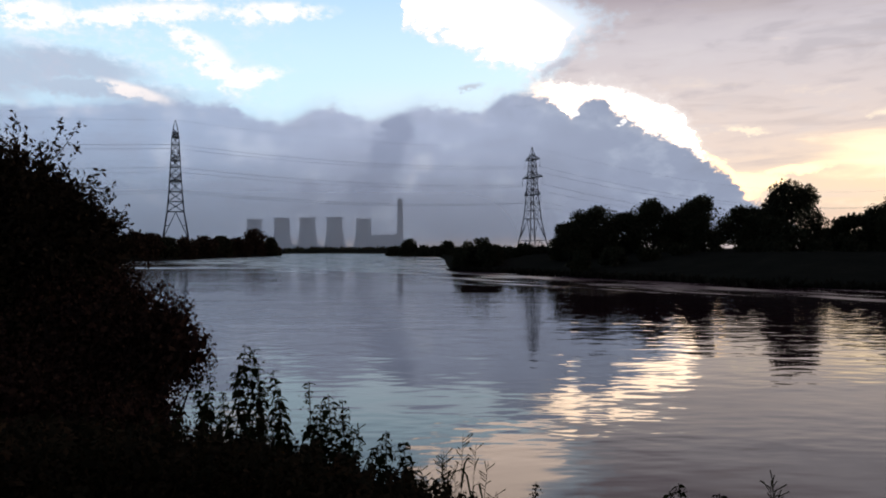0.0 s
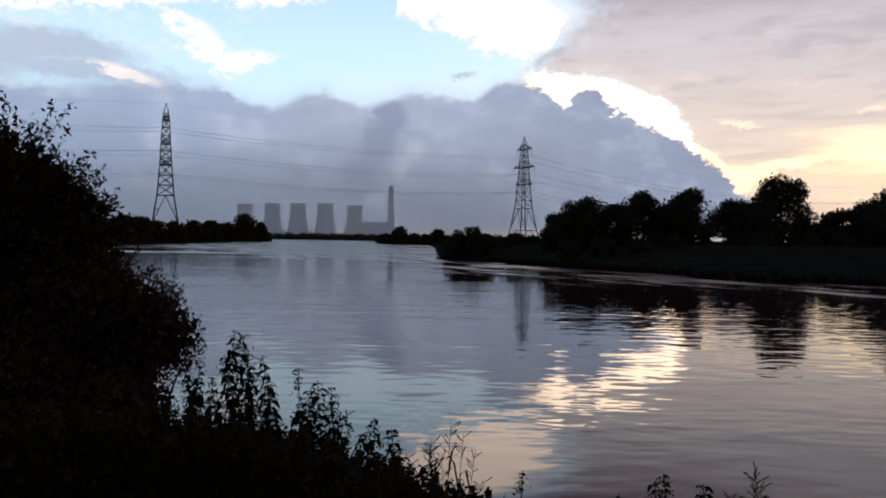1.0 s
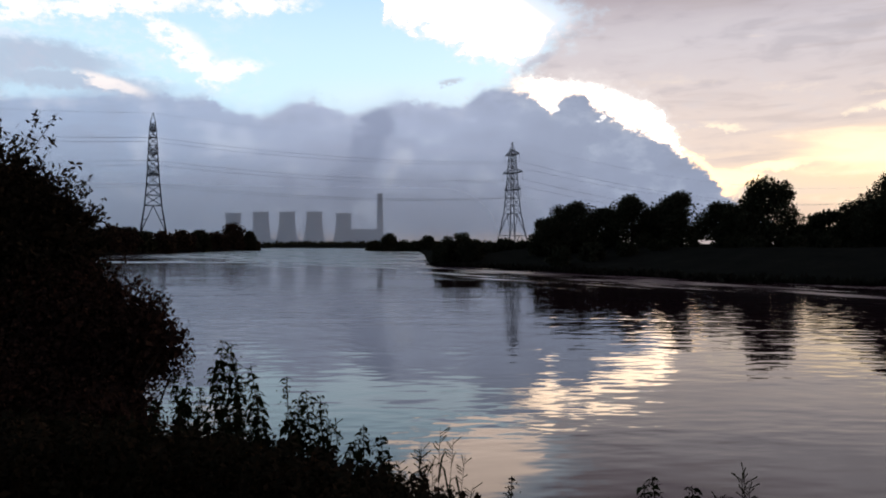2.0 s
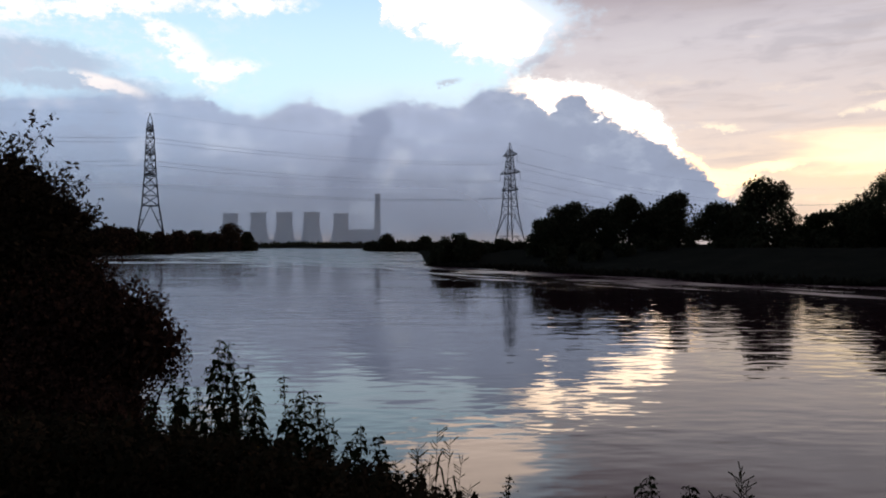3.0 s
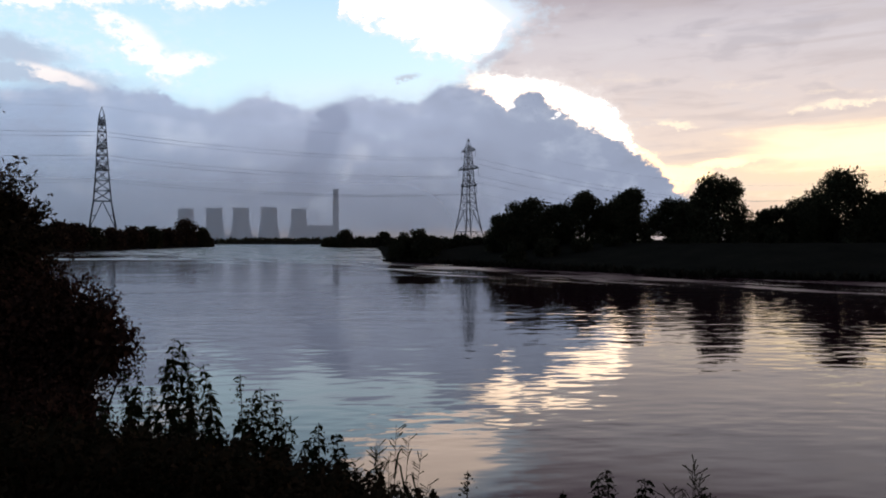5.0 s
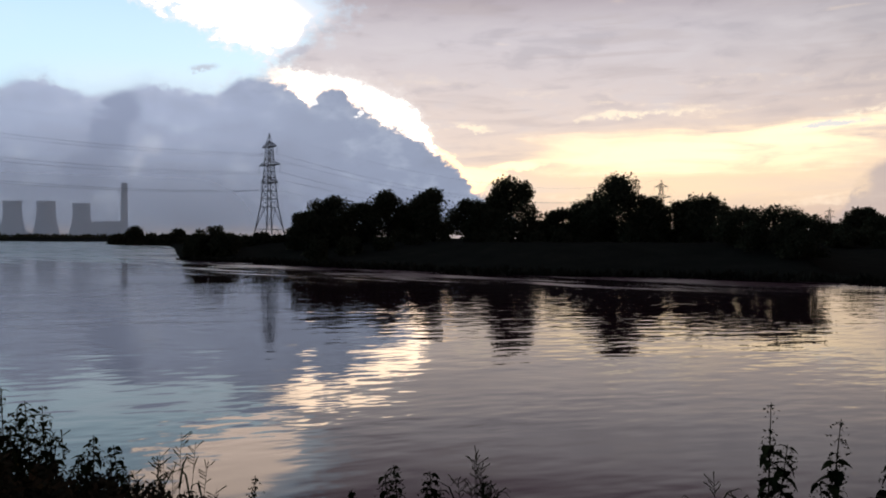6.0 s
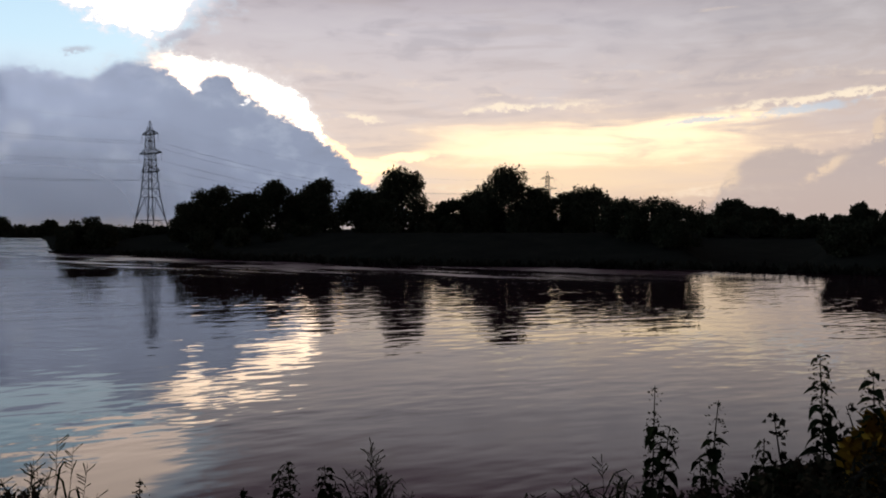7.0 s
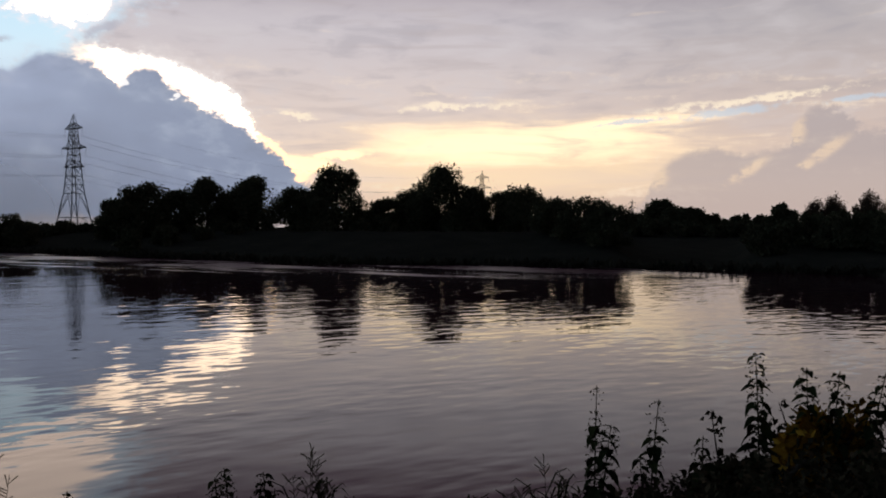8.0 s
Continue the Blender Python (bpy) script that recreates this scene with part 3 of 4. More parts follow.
def feathery_tree(az, dist, top, rad, seed):
    """A half-bare willow: a fan of thin upright shoots with sparse russet leaves."""
    rng = np.random.default_rng(seed)
    x, y = place(az, dist)
    z = ground_z(x, y) - 0.05
    h = top - z
    ob = thing("willow_tree", x, y, z, "half-bare russet willow with thin upright twigs", "tree", "trees on the far bank")
    g = Geo()
    g.tube([(0, 0, -0.2), (0.1, 0, h * 0.2), (0, 0.1, h * 0.42)], [0.26, 0.2, 0.12], 7)
    part("trunk", g.mesh("trunk", True), M_BARK, ob)
    g, pts = Geo(), []
    for _ in range(90):
        a, out = rng.uniform(0, 6.283), rad * rng.uniform(0, 1) ** 0.5
        d = np.array([math.cos(a) * out, math.sin(a) * out, 0])
        tip = d + np.array([rng.normal(0, 0.15) + 0.3, 0, h * (1 - 0.45 * (out / rad) ** 2) * rng.uniform(0.82, 1.0)])
        p0 = np.array([0, 0, h * rng.uniform(0.15, 0.42)])
        mid = (p0 + tip) / 2 + d * 0.25
        g.tube([tuple(p0), tuple(mid), tuple(tip)], [0.05, 0.03, 0.012], 4)
        s = rng.uniform(0.3, 1.0, 60)[:, None]
        pts.append(p0 * (1 - s) ** 2 + 2 * s * (1 - s) * mid + tip * s * s + rng.normal(0, 0.10, (60, 3)))
    part("branchwork", g.mesh("branchwork", True), M_BARK, ob)
    part("crown", leaf_mesh("crown", np.concatenate(pts), 0.085, rng, 1.8, up=1.0, plain=True), M_LEAF_RUST, ob)


for i, (az, dist, top, rad) in enumerate(((55.7, 94, 6.7, 1.5), (56.7, 95, 7.4, 1.2), (58.7, 92, 7.6, 1.6), (60.2, 92, 6.9, 1.9))):
    feathery_tree(az, dist, top, rad, 600 + i)

# low scrub along the banks: azimuth, distance, top over the water, half width
SCRUB = (
    (-23.72, 250, 7.4, 5.7),
    (-22.51, 255, 8.9, 5.1),
    (-21.45, 262, 8.5, 4.4),
    (-20.38, 275, 7.5, 5.1),
    (-19.10, 290, 7.8, 5.4),
    (-17.81, 320, 8.8, 6.0),
    (-16.69, 340, 9.1, 5.2),
    (-15.56, 370, 8.9, 5.7),
    (-14.41, 405, 14.2, 7.3),
    (-13.44, 415, 9.9, 5.2),
    (-12.98, 425, 4.8, 3.3),
    (-4.58, 380, 4.7, 4.1),
    (-3.44, 360, 8.4, 5.1),
    (-2.46, 352, 5.1, 3.8),
    (-1.60, 345, 4.3, 3.2),
    (-0.82, 340, 6.7, 4.1),
    (-0.08, 300, 3.5, 2.4),
    (0.45, 128, 3.5, 1.8),
    (1.48, 119, 5.1, 3.3),
    (0.62, 121, 3.9, 2.2),
    (2.35, 117, 3.9, 2.2),
    (2.70, 126, 4.1, 2.0),
    (3.85, 130, 3.3, 2.3),
    (4.95, 130, 4.2, 2.1),
    (6.17, 128, 3.5, 1.8),
    (7.38, 126, 3.8, 1.8),
    (8.79, 96, 3.2, 1.4),
    (11.17, 100, 3.5, 1.8),
    (13.52, 100, 3.4, 1.7),
    (15.82, 102, 3.5, 1.8),
    (20.27, 100, 3.5, 1.7),
    (22.05, 98, 3.6, 1.6),
    (24.47, 98, 3.6, 1.6),
    (26.48, 98, 3.5, 1.6),
)
NETTLES = (
    (-18.44, 5.2, 2.50),
    (-17.44, 5.0, 2.55),
    (-16.69, 4.6, 2.44),
    (-15.82, 4.7, 2.61),
    (-15.10, 4.5, 2.78),
    (-14.52, 4.6, 2.74),
    (-13.83, 4.4, 2.60),
    (-13.25, 4.6, 2.62),
    (-12.82, 4.3, 2.51),
    (-12.19, 4.2, 2.37),
    (-10.74, 4.1, 2.63),
    (-10.14, 4.0, 2.47),
    (-9.39, 4.1, 2.56),
    (-8.39, 4.2, 2.51),
    (-7.50, 4.0, 2.40),
    (-5.27, 4.0, 2.39),
    (-5.88, 3.9, 2.33),
    (-4.05, 4.1, 2.31),
    (-3.44, 3.9, 2.26),
    (-18.00, 4.2, 2.46),
    (-19.47, 4.6, 2.45),
    (-20.91, 4.4, 2.38),
    (-14.60, 4.0, 2.49),
    (5.48, 3.6, 2.25),
    (12.35, 3.7, 2.14),
    (15.33, 3.8, 2.22),
    (18.00, 3.8, 2.19),
    (41.57, 3.9, 2.58),
    (42.59, 4.0, 2.37),
    (45.80, 3.8, 2.55),
    (44.57, 3.9, 2.25),
    (48.73, 3.7, 2.42),
    (49.72, 3.8, 2.28),
    (51.99, 3.9, 2.77),
    (55.08, 3.7, 2.75),
    (57.01, 3.6, 2.76),
    (57.93, 3.8, 2.61),
    (58.73, 3.5, 2.65),
    (59.58, 3.7, 2.75),
    (60.75, 3.6, 2.75),
    (55.95, 3.9, 2.50),
    (14.73, 3.7, 2.21),
    (17.81, 3.8, 2.15),
    (18.79, 3.8, 2.11),
)
GRASSES = (
    (-0.04, 4.4, 2.28),
    (-0.78, 4.3, 2.20),
    (0.53, 4.4, 2.22),
    (-1.80, 4.2, 2.20),
    (-2.54, 4.2, 2.17),
    (-7.02, 4.4, 2.35),
    (1.15, 4.3, 2.15),
    (21.38, 4.0, 2.23),
    (21.87, 4.0, 2.18),
    (21.29, 4.0, 2.21),
    (21.97, 4.0, 2.12),
    (24.59, 4.0, 1.98),
    (38.26, 4.2, 2.12),
    (39.26, 4.2, 2.03),
    (36.23, 4.1, 2.00),
    (33.18, 4.1, 1.94),
)
for i, (az, dist, top, rad) in enumerate(SCRUB):
    tx, ty = place(az, dist)
    h = max(top - ground_z(tx, ty), 1.2)
    tree("bush", tx, ty, h, max(rad, 0.5 * h), 300 + i, "dark rounded riverside bush on the bank", base=0.0, leaves=4500, leaf=0.16 if dist < 150 else 0.42,
         mat=M_LEAF_RUST if az < -12 and i % 3 else M_LEAF, category="bush", group="bushes along the river banks")


def far_woods():
    """The low line of woods and hedges at the river's bend and beyond."""
    rng = np.random.default_rng(5)
    pts = []
    for k in range(230):
        az = rng.uniform(-34, 4) if k < 130 else rng.uniform(12, 66)
        dist = rng.uniform(640, 900) if az < 10 else rng.uniform(180, 320)
        x, y = place(az, dist)
        w, h = rng.uniform(8, 22), rng.uniform(1.5, 3.4) * (1.0 if az < 10 else 1.4)
        p = rng.normal(size=(60, 3)) * np.array([w * 0.4, 3, h * 0.3])
        if abs(az - 18.86) < 6.5:          # open fields behind the gap in the trees
            continue
        p[:, 2] = np.abs(p[:, 2])
        pts.append(p + np.array([x, y, ground_z(x, y)]))
    ob = new("far_woods", leaf_mesh("far_woods", np.concatenate(pts), 1.6, rng))
    ob.data.materials.append(M_LEAF)
    tagged(ob, "distant dark hedges and woods along the horizon", "woodland", kind="stuff")


far_woods()


def bank_grass():
    """Reeds at the far shore line and rough grass up the far bank."""
    rng = np.random.default_rng(8)
    pts = []
    line = S_PTS[20:31]
    for (ax, ay), (bx, by) in zip(line[:-1], line[1:]):
        n = int(math.hypot(bx - ax, by - ay) * 260)
        t = rng.uniform(0, 1, n)
        nx, ny = by - ay, ax - bx
        ln = math.hypot(nx, ny)
        off = np.abs(rng.normal(0, 0.5, n)) - 0.25 + 0.5 * np.sin(t * 40)
        far = rng.uniform(0, 1, n) < 0.75
        off = np.where(far, rng.uniform(0, 30, n), off)
        x, y = ax + (bx - ax) * t - nx / ln * -off, ay + (by - ay) * t - ny / ln * -off
        z = land_height(x, y)
        keep = z > -0.25
        pts.append(np.stack([x, y, np.maximum(z, 0) - 0.05], 1)[keep])
    p = np.concatenate(pts)
    ob = new("bank_grass", leaf_mesh("bank_grass", p, 0.26 * rng.uniform(0.5, 1.5, len(p)), rng, 2.2, up=1.6, plain=True))
    ob.data.materials.append(M_GRASS)
    tagged(ob, "rough dark reeds and grass on the far bank", "grass", kind="stuff")


M_GRASS = material("rough_grass", ((0.024, 0.023, 0.018), (0.045, 0.042, 0.030), (0.075, 0.066, 0.046)), 0.4, 0.85)
bank_grass()


# ---------------------------------------------------------------- pylons and lines
P_PROFILE = ((0.0, 5.9), (5.0, 5.1), (16.5, 3.3), (29.0, 2.3), (38.0, 1.85), (47.5, 1.35), (51.0, 0.9))
P_ARMS = ((29.0, 7.6), (38.0, 9.3), (47.5, 6.6))          # height over the foot, half span
P_TOP, P_DROP = 54.4, 4.2


def half_width(z):
    for (z0, w0), (z1, w1) in zip(P_PROFILE[:-1], P_PROFILE[1:]):
        if z <= z1:
            return w0 + (w1 - w0) * (z - z0) / (z1 - z0)
    return P_PROFILE[-1][1]


def pylon_meshes():
    made = {}
    g = Geo()
    g.tube([(w, w, z) for z, w in P_PROFILE] + [(0.05, 0.05, P_TOP)], [0.30, 0.28, 0.26, 0.24, 0.21, 0.18, 0.15, 0.10], 4)
    made["leg"] = g.mesh("leg")
    g = Geo()
    levels = (0.0, 5.0, 16.5, 20.7, 24.8, 29.0, 32.0, 35.0, 38.0, 41.2, 44.4, 47.5, 51.0)
    corners = ((1, 1), (-1, 1), (-1, -1), (1, -1))
    for z0, z1 in zip(levels[:-1], levels[1:]):
        w0, w1 = half_width(z0), half_width(z1)
        for (ax, ay), (bx, by) in zip(corners, corners[1:] + corners[:1]):
            a0, a1 = Vector((ax * w0, ay * w0, z0)), Vector((ax * w1, ay * w1, z1))
            b0, b1 = Vector((bx * w0, by * w0, z0)), Vector((bx * w1, by * w1, z1))
            if z0 > 0:
                g.bar(a0, b0, 0.13)
            if 0 < z0 < 16:
                mid = (a1 + b1) / 2
                g.bar(a0, mid, 0.12), g.bar(b0, mid, 0.12)
                g.bar((a0 + a1) / 2, (a0 + mid) / 2, 0.09), g.bar((b0 + b1) / 2, (b0 + mid) / 2, 0.09)
            elif z0 > 0:
                g.bar(a0, b1, 0.10), g.bar(b0, a1, 0.10)
            else:
                g.bar(a0, (a1 + b1) / 2, 0.12), g.bar(b0, (a1 + b1) / 2, 0.12)
    made["bracing"] = g.mesh("bracing")
    for i, (z, span) in enumerate(P_ARMS):
        g = Geo()
        w = half_width(z)
        tip = Vector((span, 0, z + 0.3))
        for s in (1, -1):
            g.bar((w, s * w, z), tip, 0.22)
            g.bar((half_width(z + 2.4), s * half_width(z + 2.4), z + 2.4), tip, 0.16)
            for k in (0.3, 0.6):
                p = Vector((w, s * w, z)).lerp(tip, k)
                q = Vector((half_width(z + 2.4), s * half_width(z + 2.4), z + 2.4)).lerp(tip, k)
                g.bar(p, q, 0.07)
                g.bar(p, Vector((w, -s * w, z)).lerp(tip, k), 0.07)
        made["arm%d" % i] = g.mesh("cross_arm")
    g = Geo()
    prof = [(0.03, 0.0)]
    for k in range(14):
        z = -0.4 - k * 0.24
        prof += [(0.05, z), (0.15, z - 0.08), (0.15, z - 0.12), (0.05, z - 0.16)]
    prof += [(0.03, -P_DROP)]
    g.lathe(prof, 8)
    made["insulator"] = g.mesh("insulator_string")
    return made


PYLON = pylon_meshes()


def pylon(x, y, turn, label):
    ob = thing("pylon", x, y, ground_z(x, y) - 0.1, label, "electricity pylon", "pylons of the power line")
    ob.rotation_euler = (0, 0, turn)
    for k in range(4):
        leg = part("leg", PYLON["leg"], M_STEEL, ob)
        leg.rotation_euler = (0, 0, k * math.pi / 2)
    part("bracing", PYLON["bracing"], M_STEEL, ob)
    for i, (z, span) in enumerate(P_ARMS):
        for s in (0, 1):
            arm = part("cross_arm", PYLON["arm%d" % i], M_STEEL, ob)
            arm.rotation_euler = (0, 0, s * math.pi)
            ins = part("insulator", PYLON["insulator"], M_GLASSY, arm)
            ins.location = (span, 0, z + 0.2)
    return ob


LINE = ((-290.0, 222.0), (-116.5, 325.0), (39.9, 418.0), (405.0, 617.0), (1018.0, 1057.0), (1600.0, 1480.0))
turns = []
for i, (x, y) in enumerate(LINE):
    (x0, y0), (x1, y1) = LINE[max(i - 1, 0)], LINE[min(i + 1, len(LINE) - 1)]
    turns.append(math.atan2(y1 - y0, x1 - x0) + math.pi / 2)
    if i == 1:
        turns[-1] = radians(109.7)          # this one stands turned where the line bends
    pylon(x, y, turns[-1], "tall grey steel lattice pylon carrying power lines")


def power_line(level, side, name):
    """One conductor over all spans, hung from the insulators (level 3: the earth wire from the peaks)."""
    g = Geo()
    pts = []
    for (x, y), a in zip(LINE, turns):
        z, span = (P_TOP, 0.0) if level == 3 else (P_ARMS[level][0] + 0.2 - P_DROP, P_ARMS[level][1])
        pts.append(Vector((x + side * span * math.cos(a), y + side * span * math.sin(a), ground_z(x, y) + z)))
    run = []
    for a, b in zip(pts[:-1], pts[1:]):
        sag = 0.0000985 * (b - a).length ** 2
        for k in range(16):
            t = k / 16
            run.append(a.lerp(b, t) - Vector((0, 0, 4 * sag * t * (1 - t))))
    run.append(pts[-1])
    r = 0.025 if level == 3 else 0.05
    g.tube(run, [r] * len(run), 4)
    ob = new(name, g.mesh(name))
    ob.data.materials.append(M_WIRE)
    tagged(ob, "dark sagging conductor strung between the pylons", "power line", "conductors of the power line")


for lv in range(3):
    for sd in (-1, 1):
        power_line(lv, sd, "power_line")
power_line(3, 1, "earth_wire")


# ---------------------------------------------------------------- power station, three kilometres off
def cooling_tower(az, dist):
    x, y = place(az, dist)
    ob = thing("cooling_tower", x, y, ground_z(x, y), "huge grey concrete hyperbolic cooling tower in evening haze", "cooling tower", "cooling towers of the power station")
    g = Geo()
    prof = []
    for k in range(25):
        z = 8 + 106 * k / 24
        prof.append((27.0 * math.sqrt(1 + ((z - 86) / 66.0) ** 2), z))
    prof += [(r - 1.2, z) for r, z in reversed(prof[-3:])]
    g.lathe(prof, 48)
    part("shell", g.mesh("shell", True), M_CONCRETE, ob)
    g = Geo()
    r0 = prof[0][0]
    for k in range(36):
        a, b = 2 * math.pi * k / 36, 2 * math.pi * (k + 0.5) / 36
        c = 2 * math.pi * (k + 1) / 36
        top = (r0 * math.cos(b), r0 * math.sin(b), 8.2)
        g.bar(((r0 + 2) * math.cos(a), (r0 + 2) * math.sin(a), 0), top, 0.6)
        g.bar(((r0 + 2) * math.cos(c), (r0 + 2) * math.sin(c), 0), top, 0.6)
    part("inlet_lattice", g.mesh("inlet_lattice"), M_CONCRETE, ob)
    g = Geo()
    g.lathe([(prof[24][0] + 0.9, 112.4), (prof[24][0] + 0.9, 114.2), (prof[24][0] - 1.0, 114.2)], 48)
    part("rim", g.mesh("rim"), M_CONCRETE, ob)


for az, dist in ((-14.45, 3020), (-12.55, 2900), (-10.75, 2860), (-8.83, 2830), (-6.75, 2960)):
    cooling_tower(az, dist)


def chimney():
    x, y = place(-4.13, 3000)
    ob = thing("chimney", x, y, ground_z(x, y), "tall tapering concrete power station chimney", "chimney")
    g = Geo()
    g.lathe([(13.6, 0), (12.6, 40), (11.2, 110), (9.8, 185), (9.8, 192), (8.4, 192), (8.4, 186)], 28)
    part("shaft", g.mesh("shaft", True), M_CONCRETE, ob)
    for z in (150, 184):
        g = Geo()
        r = 10.1 + (185 - z) * 0.017
        g.lathe([(r, z), (r + 1.2, z + 0.2), (r + 1.2, z + 1.6), (r, z + 1.8)], 28)
        part("platform", g.mesh("platform"), M_STEEL, ob)


chimney()


def station_hall(name, az, dist, w, d, h, label, bays):
    x, y = place(az, dist)
    ob = thing(name, x, y, ground_z(x, y), label, "power station building", "power station buildings")
    ob.rotation_euler = (0, 0, radians(-az))
    g = Geo()
    g.box(-w / 2, -d / 2, 0, w / 2, d / 2, h)
    part("wall", g.mesh("wall"), M_CLADDING, ob)
    g = Geo()
    g.box(-w / 2 - 1, -d / 2 - 1, h, w / 2 + 1, d / 2 + 1, h + 1.5)
    for k in range(bays):
        cx = -w / 2 + (k + 0.5) * w / bays
        g.box(cx - w / bays * 0.3, -d * 0.2, h + 1.5, cx + w / bays * 0.3, d * 0.2, h + 4.5)
    part("roof", g.mesh("roof"), M_CLADDING, ob)
    for k in range(bays):
        cx = -w / 2 + (k + 0.5) * w / bays
        g = Geo()
        g.box(cx - w / bays * 0.42, -d / 2 - 0.8, h * 0.1, cx + w / bays * 0.42, -d / 2 - 0.01, h * 0.92)
        part("panel", g.mesh("panel"), M_CLADDING, ob)


station_hall("boiler_house", -5.35, 3040, 130, 60, 53, "big grey clad boiler house of the power station", 5)
station_hall("turbine_hall", -4.75, 2960, 150, 50, 31, "long low grey turbine hall of the power station", 8)
station_hall("workshop", -11.7, 2780, 190, 30, 14, "low grey workshop beside the cooling towers", 9)


def haze_sheets():
    """Distance haze imitated by tall curved sheets before the power station: they let most light through and scatter
    the sky's light, thinning upwards.
    """
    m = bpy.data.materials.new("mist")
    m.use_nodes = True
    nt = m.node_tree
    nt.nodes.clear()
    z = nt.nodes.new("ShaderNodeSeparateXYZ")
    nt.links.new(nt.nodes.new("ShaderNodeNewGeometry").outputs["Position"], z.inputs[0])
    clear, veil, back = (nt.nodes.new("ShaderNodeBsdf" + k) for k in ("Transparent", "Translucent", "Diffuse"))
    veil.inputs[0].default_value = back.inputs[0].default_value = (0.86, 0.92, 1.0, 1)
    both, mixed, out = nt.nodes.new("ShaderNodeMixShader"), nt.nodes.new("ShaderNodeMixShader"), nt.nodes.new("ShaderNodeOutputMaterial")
    both.inputs[0].default_value = 0.2      # mostly translucent, so the bright sky behind lights the sheets
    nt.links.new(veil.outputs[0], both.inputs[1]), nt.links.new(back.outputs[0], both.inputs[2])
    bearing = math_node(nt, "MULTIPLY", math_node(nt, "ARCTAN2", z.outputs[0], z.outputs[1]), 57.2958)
    thick = math_node(nt, "MULTIPLY", smooth(nt, z.outputs[2], 20.0, 330.0, 0.36, 0.0), smooth(nt, bearing, 0.0, 13.0, 1.0, 0.0))   # faded out so the sheets don't dim the sunset side
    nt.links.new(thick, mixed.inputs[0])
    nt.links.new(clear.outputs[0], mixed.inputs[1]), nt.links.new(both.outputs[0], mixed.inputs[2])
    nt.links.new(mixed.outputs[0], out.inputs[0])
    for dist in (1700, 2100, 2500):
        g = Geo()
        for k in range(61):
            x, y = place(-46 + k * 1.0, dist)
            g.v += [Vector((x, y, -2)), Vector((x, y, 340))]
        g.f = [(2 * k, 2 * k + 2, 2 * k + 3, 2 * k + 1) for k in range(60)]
        # each sheet only lays a haze tint over what stands behind it
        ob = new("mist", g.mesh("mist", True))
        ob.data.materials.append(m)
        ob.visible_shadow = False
        tagged(ob, "translucent sheet that imitates distance haze over the far fields", "mist", kind="stuff")


haze_sheets()


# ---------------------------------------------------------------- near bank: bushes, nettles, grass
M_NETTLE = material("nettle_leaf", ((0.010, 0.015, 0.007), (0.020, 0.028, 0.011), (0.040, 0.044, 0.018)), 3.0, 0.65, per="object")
M_STEM = material("plant_stem", ((0.024, 0.020, 0.014), (0.044, 0.036, 0.022), (0.070, 0.058, 0.034)), 8.0, 0.75, per="object")
M_THICKET = material("bramble_leaf", ((0.020, 0.020, 0.012), (0.042, 0.036, 0.022), (0.085, 0.056, 0.032)), 1.2, 0.75)
M_YELLOW = material("yellowing_leaf", ((0.12, 0.05, 0.008), (0.28, 0.14, 0.016), (0.46, 0.28, 0.04)), 3.0, 0.7)
M_WILLOW = material("willow_leaf", ((0.024, 0.020, 0.015), (0.050, 0.040, 0.026), (0.090, 0.066, 0.038)), 1.0, 0.7)
M_RUSSET = material("russet_leaf", ((0.036, 0.022, 0.018), (0.075, 0.045, 0.034), (0.130, 0.074, 0.046)), 1.0, 0.75)
M_SEED = material("nettle_seed", ((0.030, 0.030, 0.014), (0.055, 0.052, 0.024), (0.085, 0.075, 0.035)), 6.0, 0.9)


def nettle_leaf():
    """One toothed, folded leaf of unit length along +x, drooping to its tip."""
    v, f = [], []
    prof = ((0.0, 0.02), (0.14, 0.17), (0.22, 0.26), (0.30, 0.25), (0.42, 0.29), (0.50, 0.25), (0.64, 0.23), (0.72, 0.17), (0.86, 0.11), (1.0, 0.0))
    for x, w in prof:
        z = 0.05 * math.sin(x * 3.1) - 0.34 * x * x
        v += [(x, w, z + w * 0.35), (x, 0, z), (x, -w, z + w * 0.35)]
    for i in range(len(prof) - 1):
        a = i * 3
        f += [(a, a + 1, a + 4, a + 3), (a + 1, a + 2, a + 5, a + 4)]
    return mesh_of("leaf", v, f)


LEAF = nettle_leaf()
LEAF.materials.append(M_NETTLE)


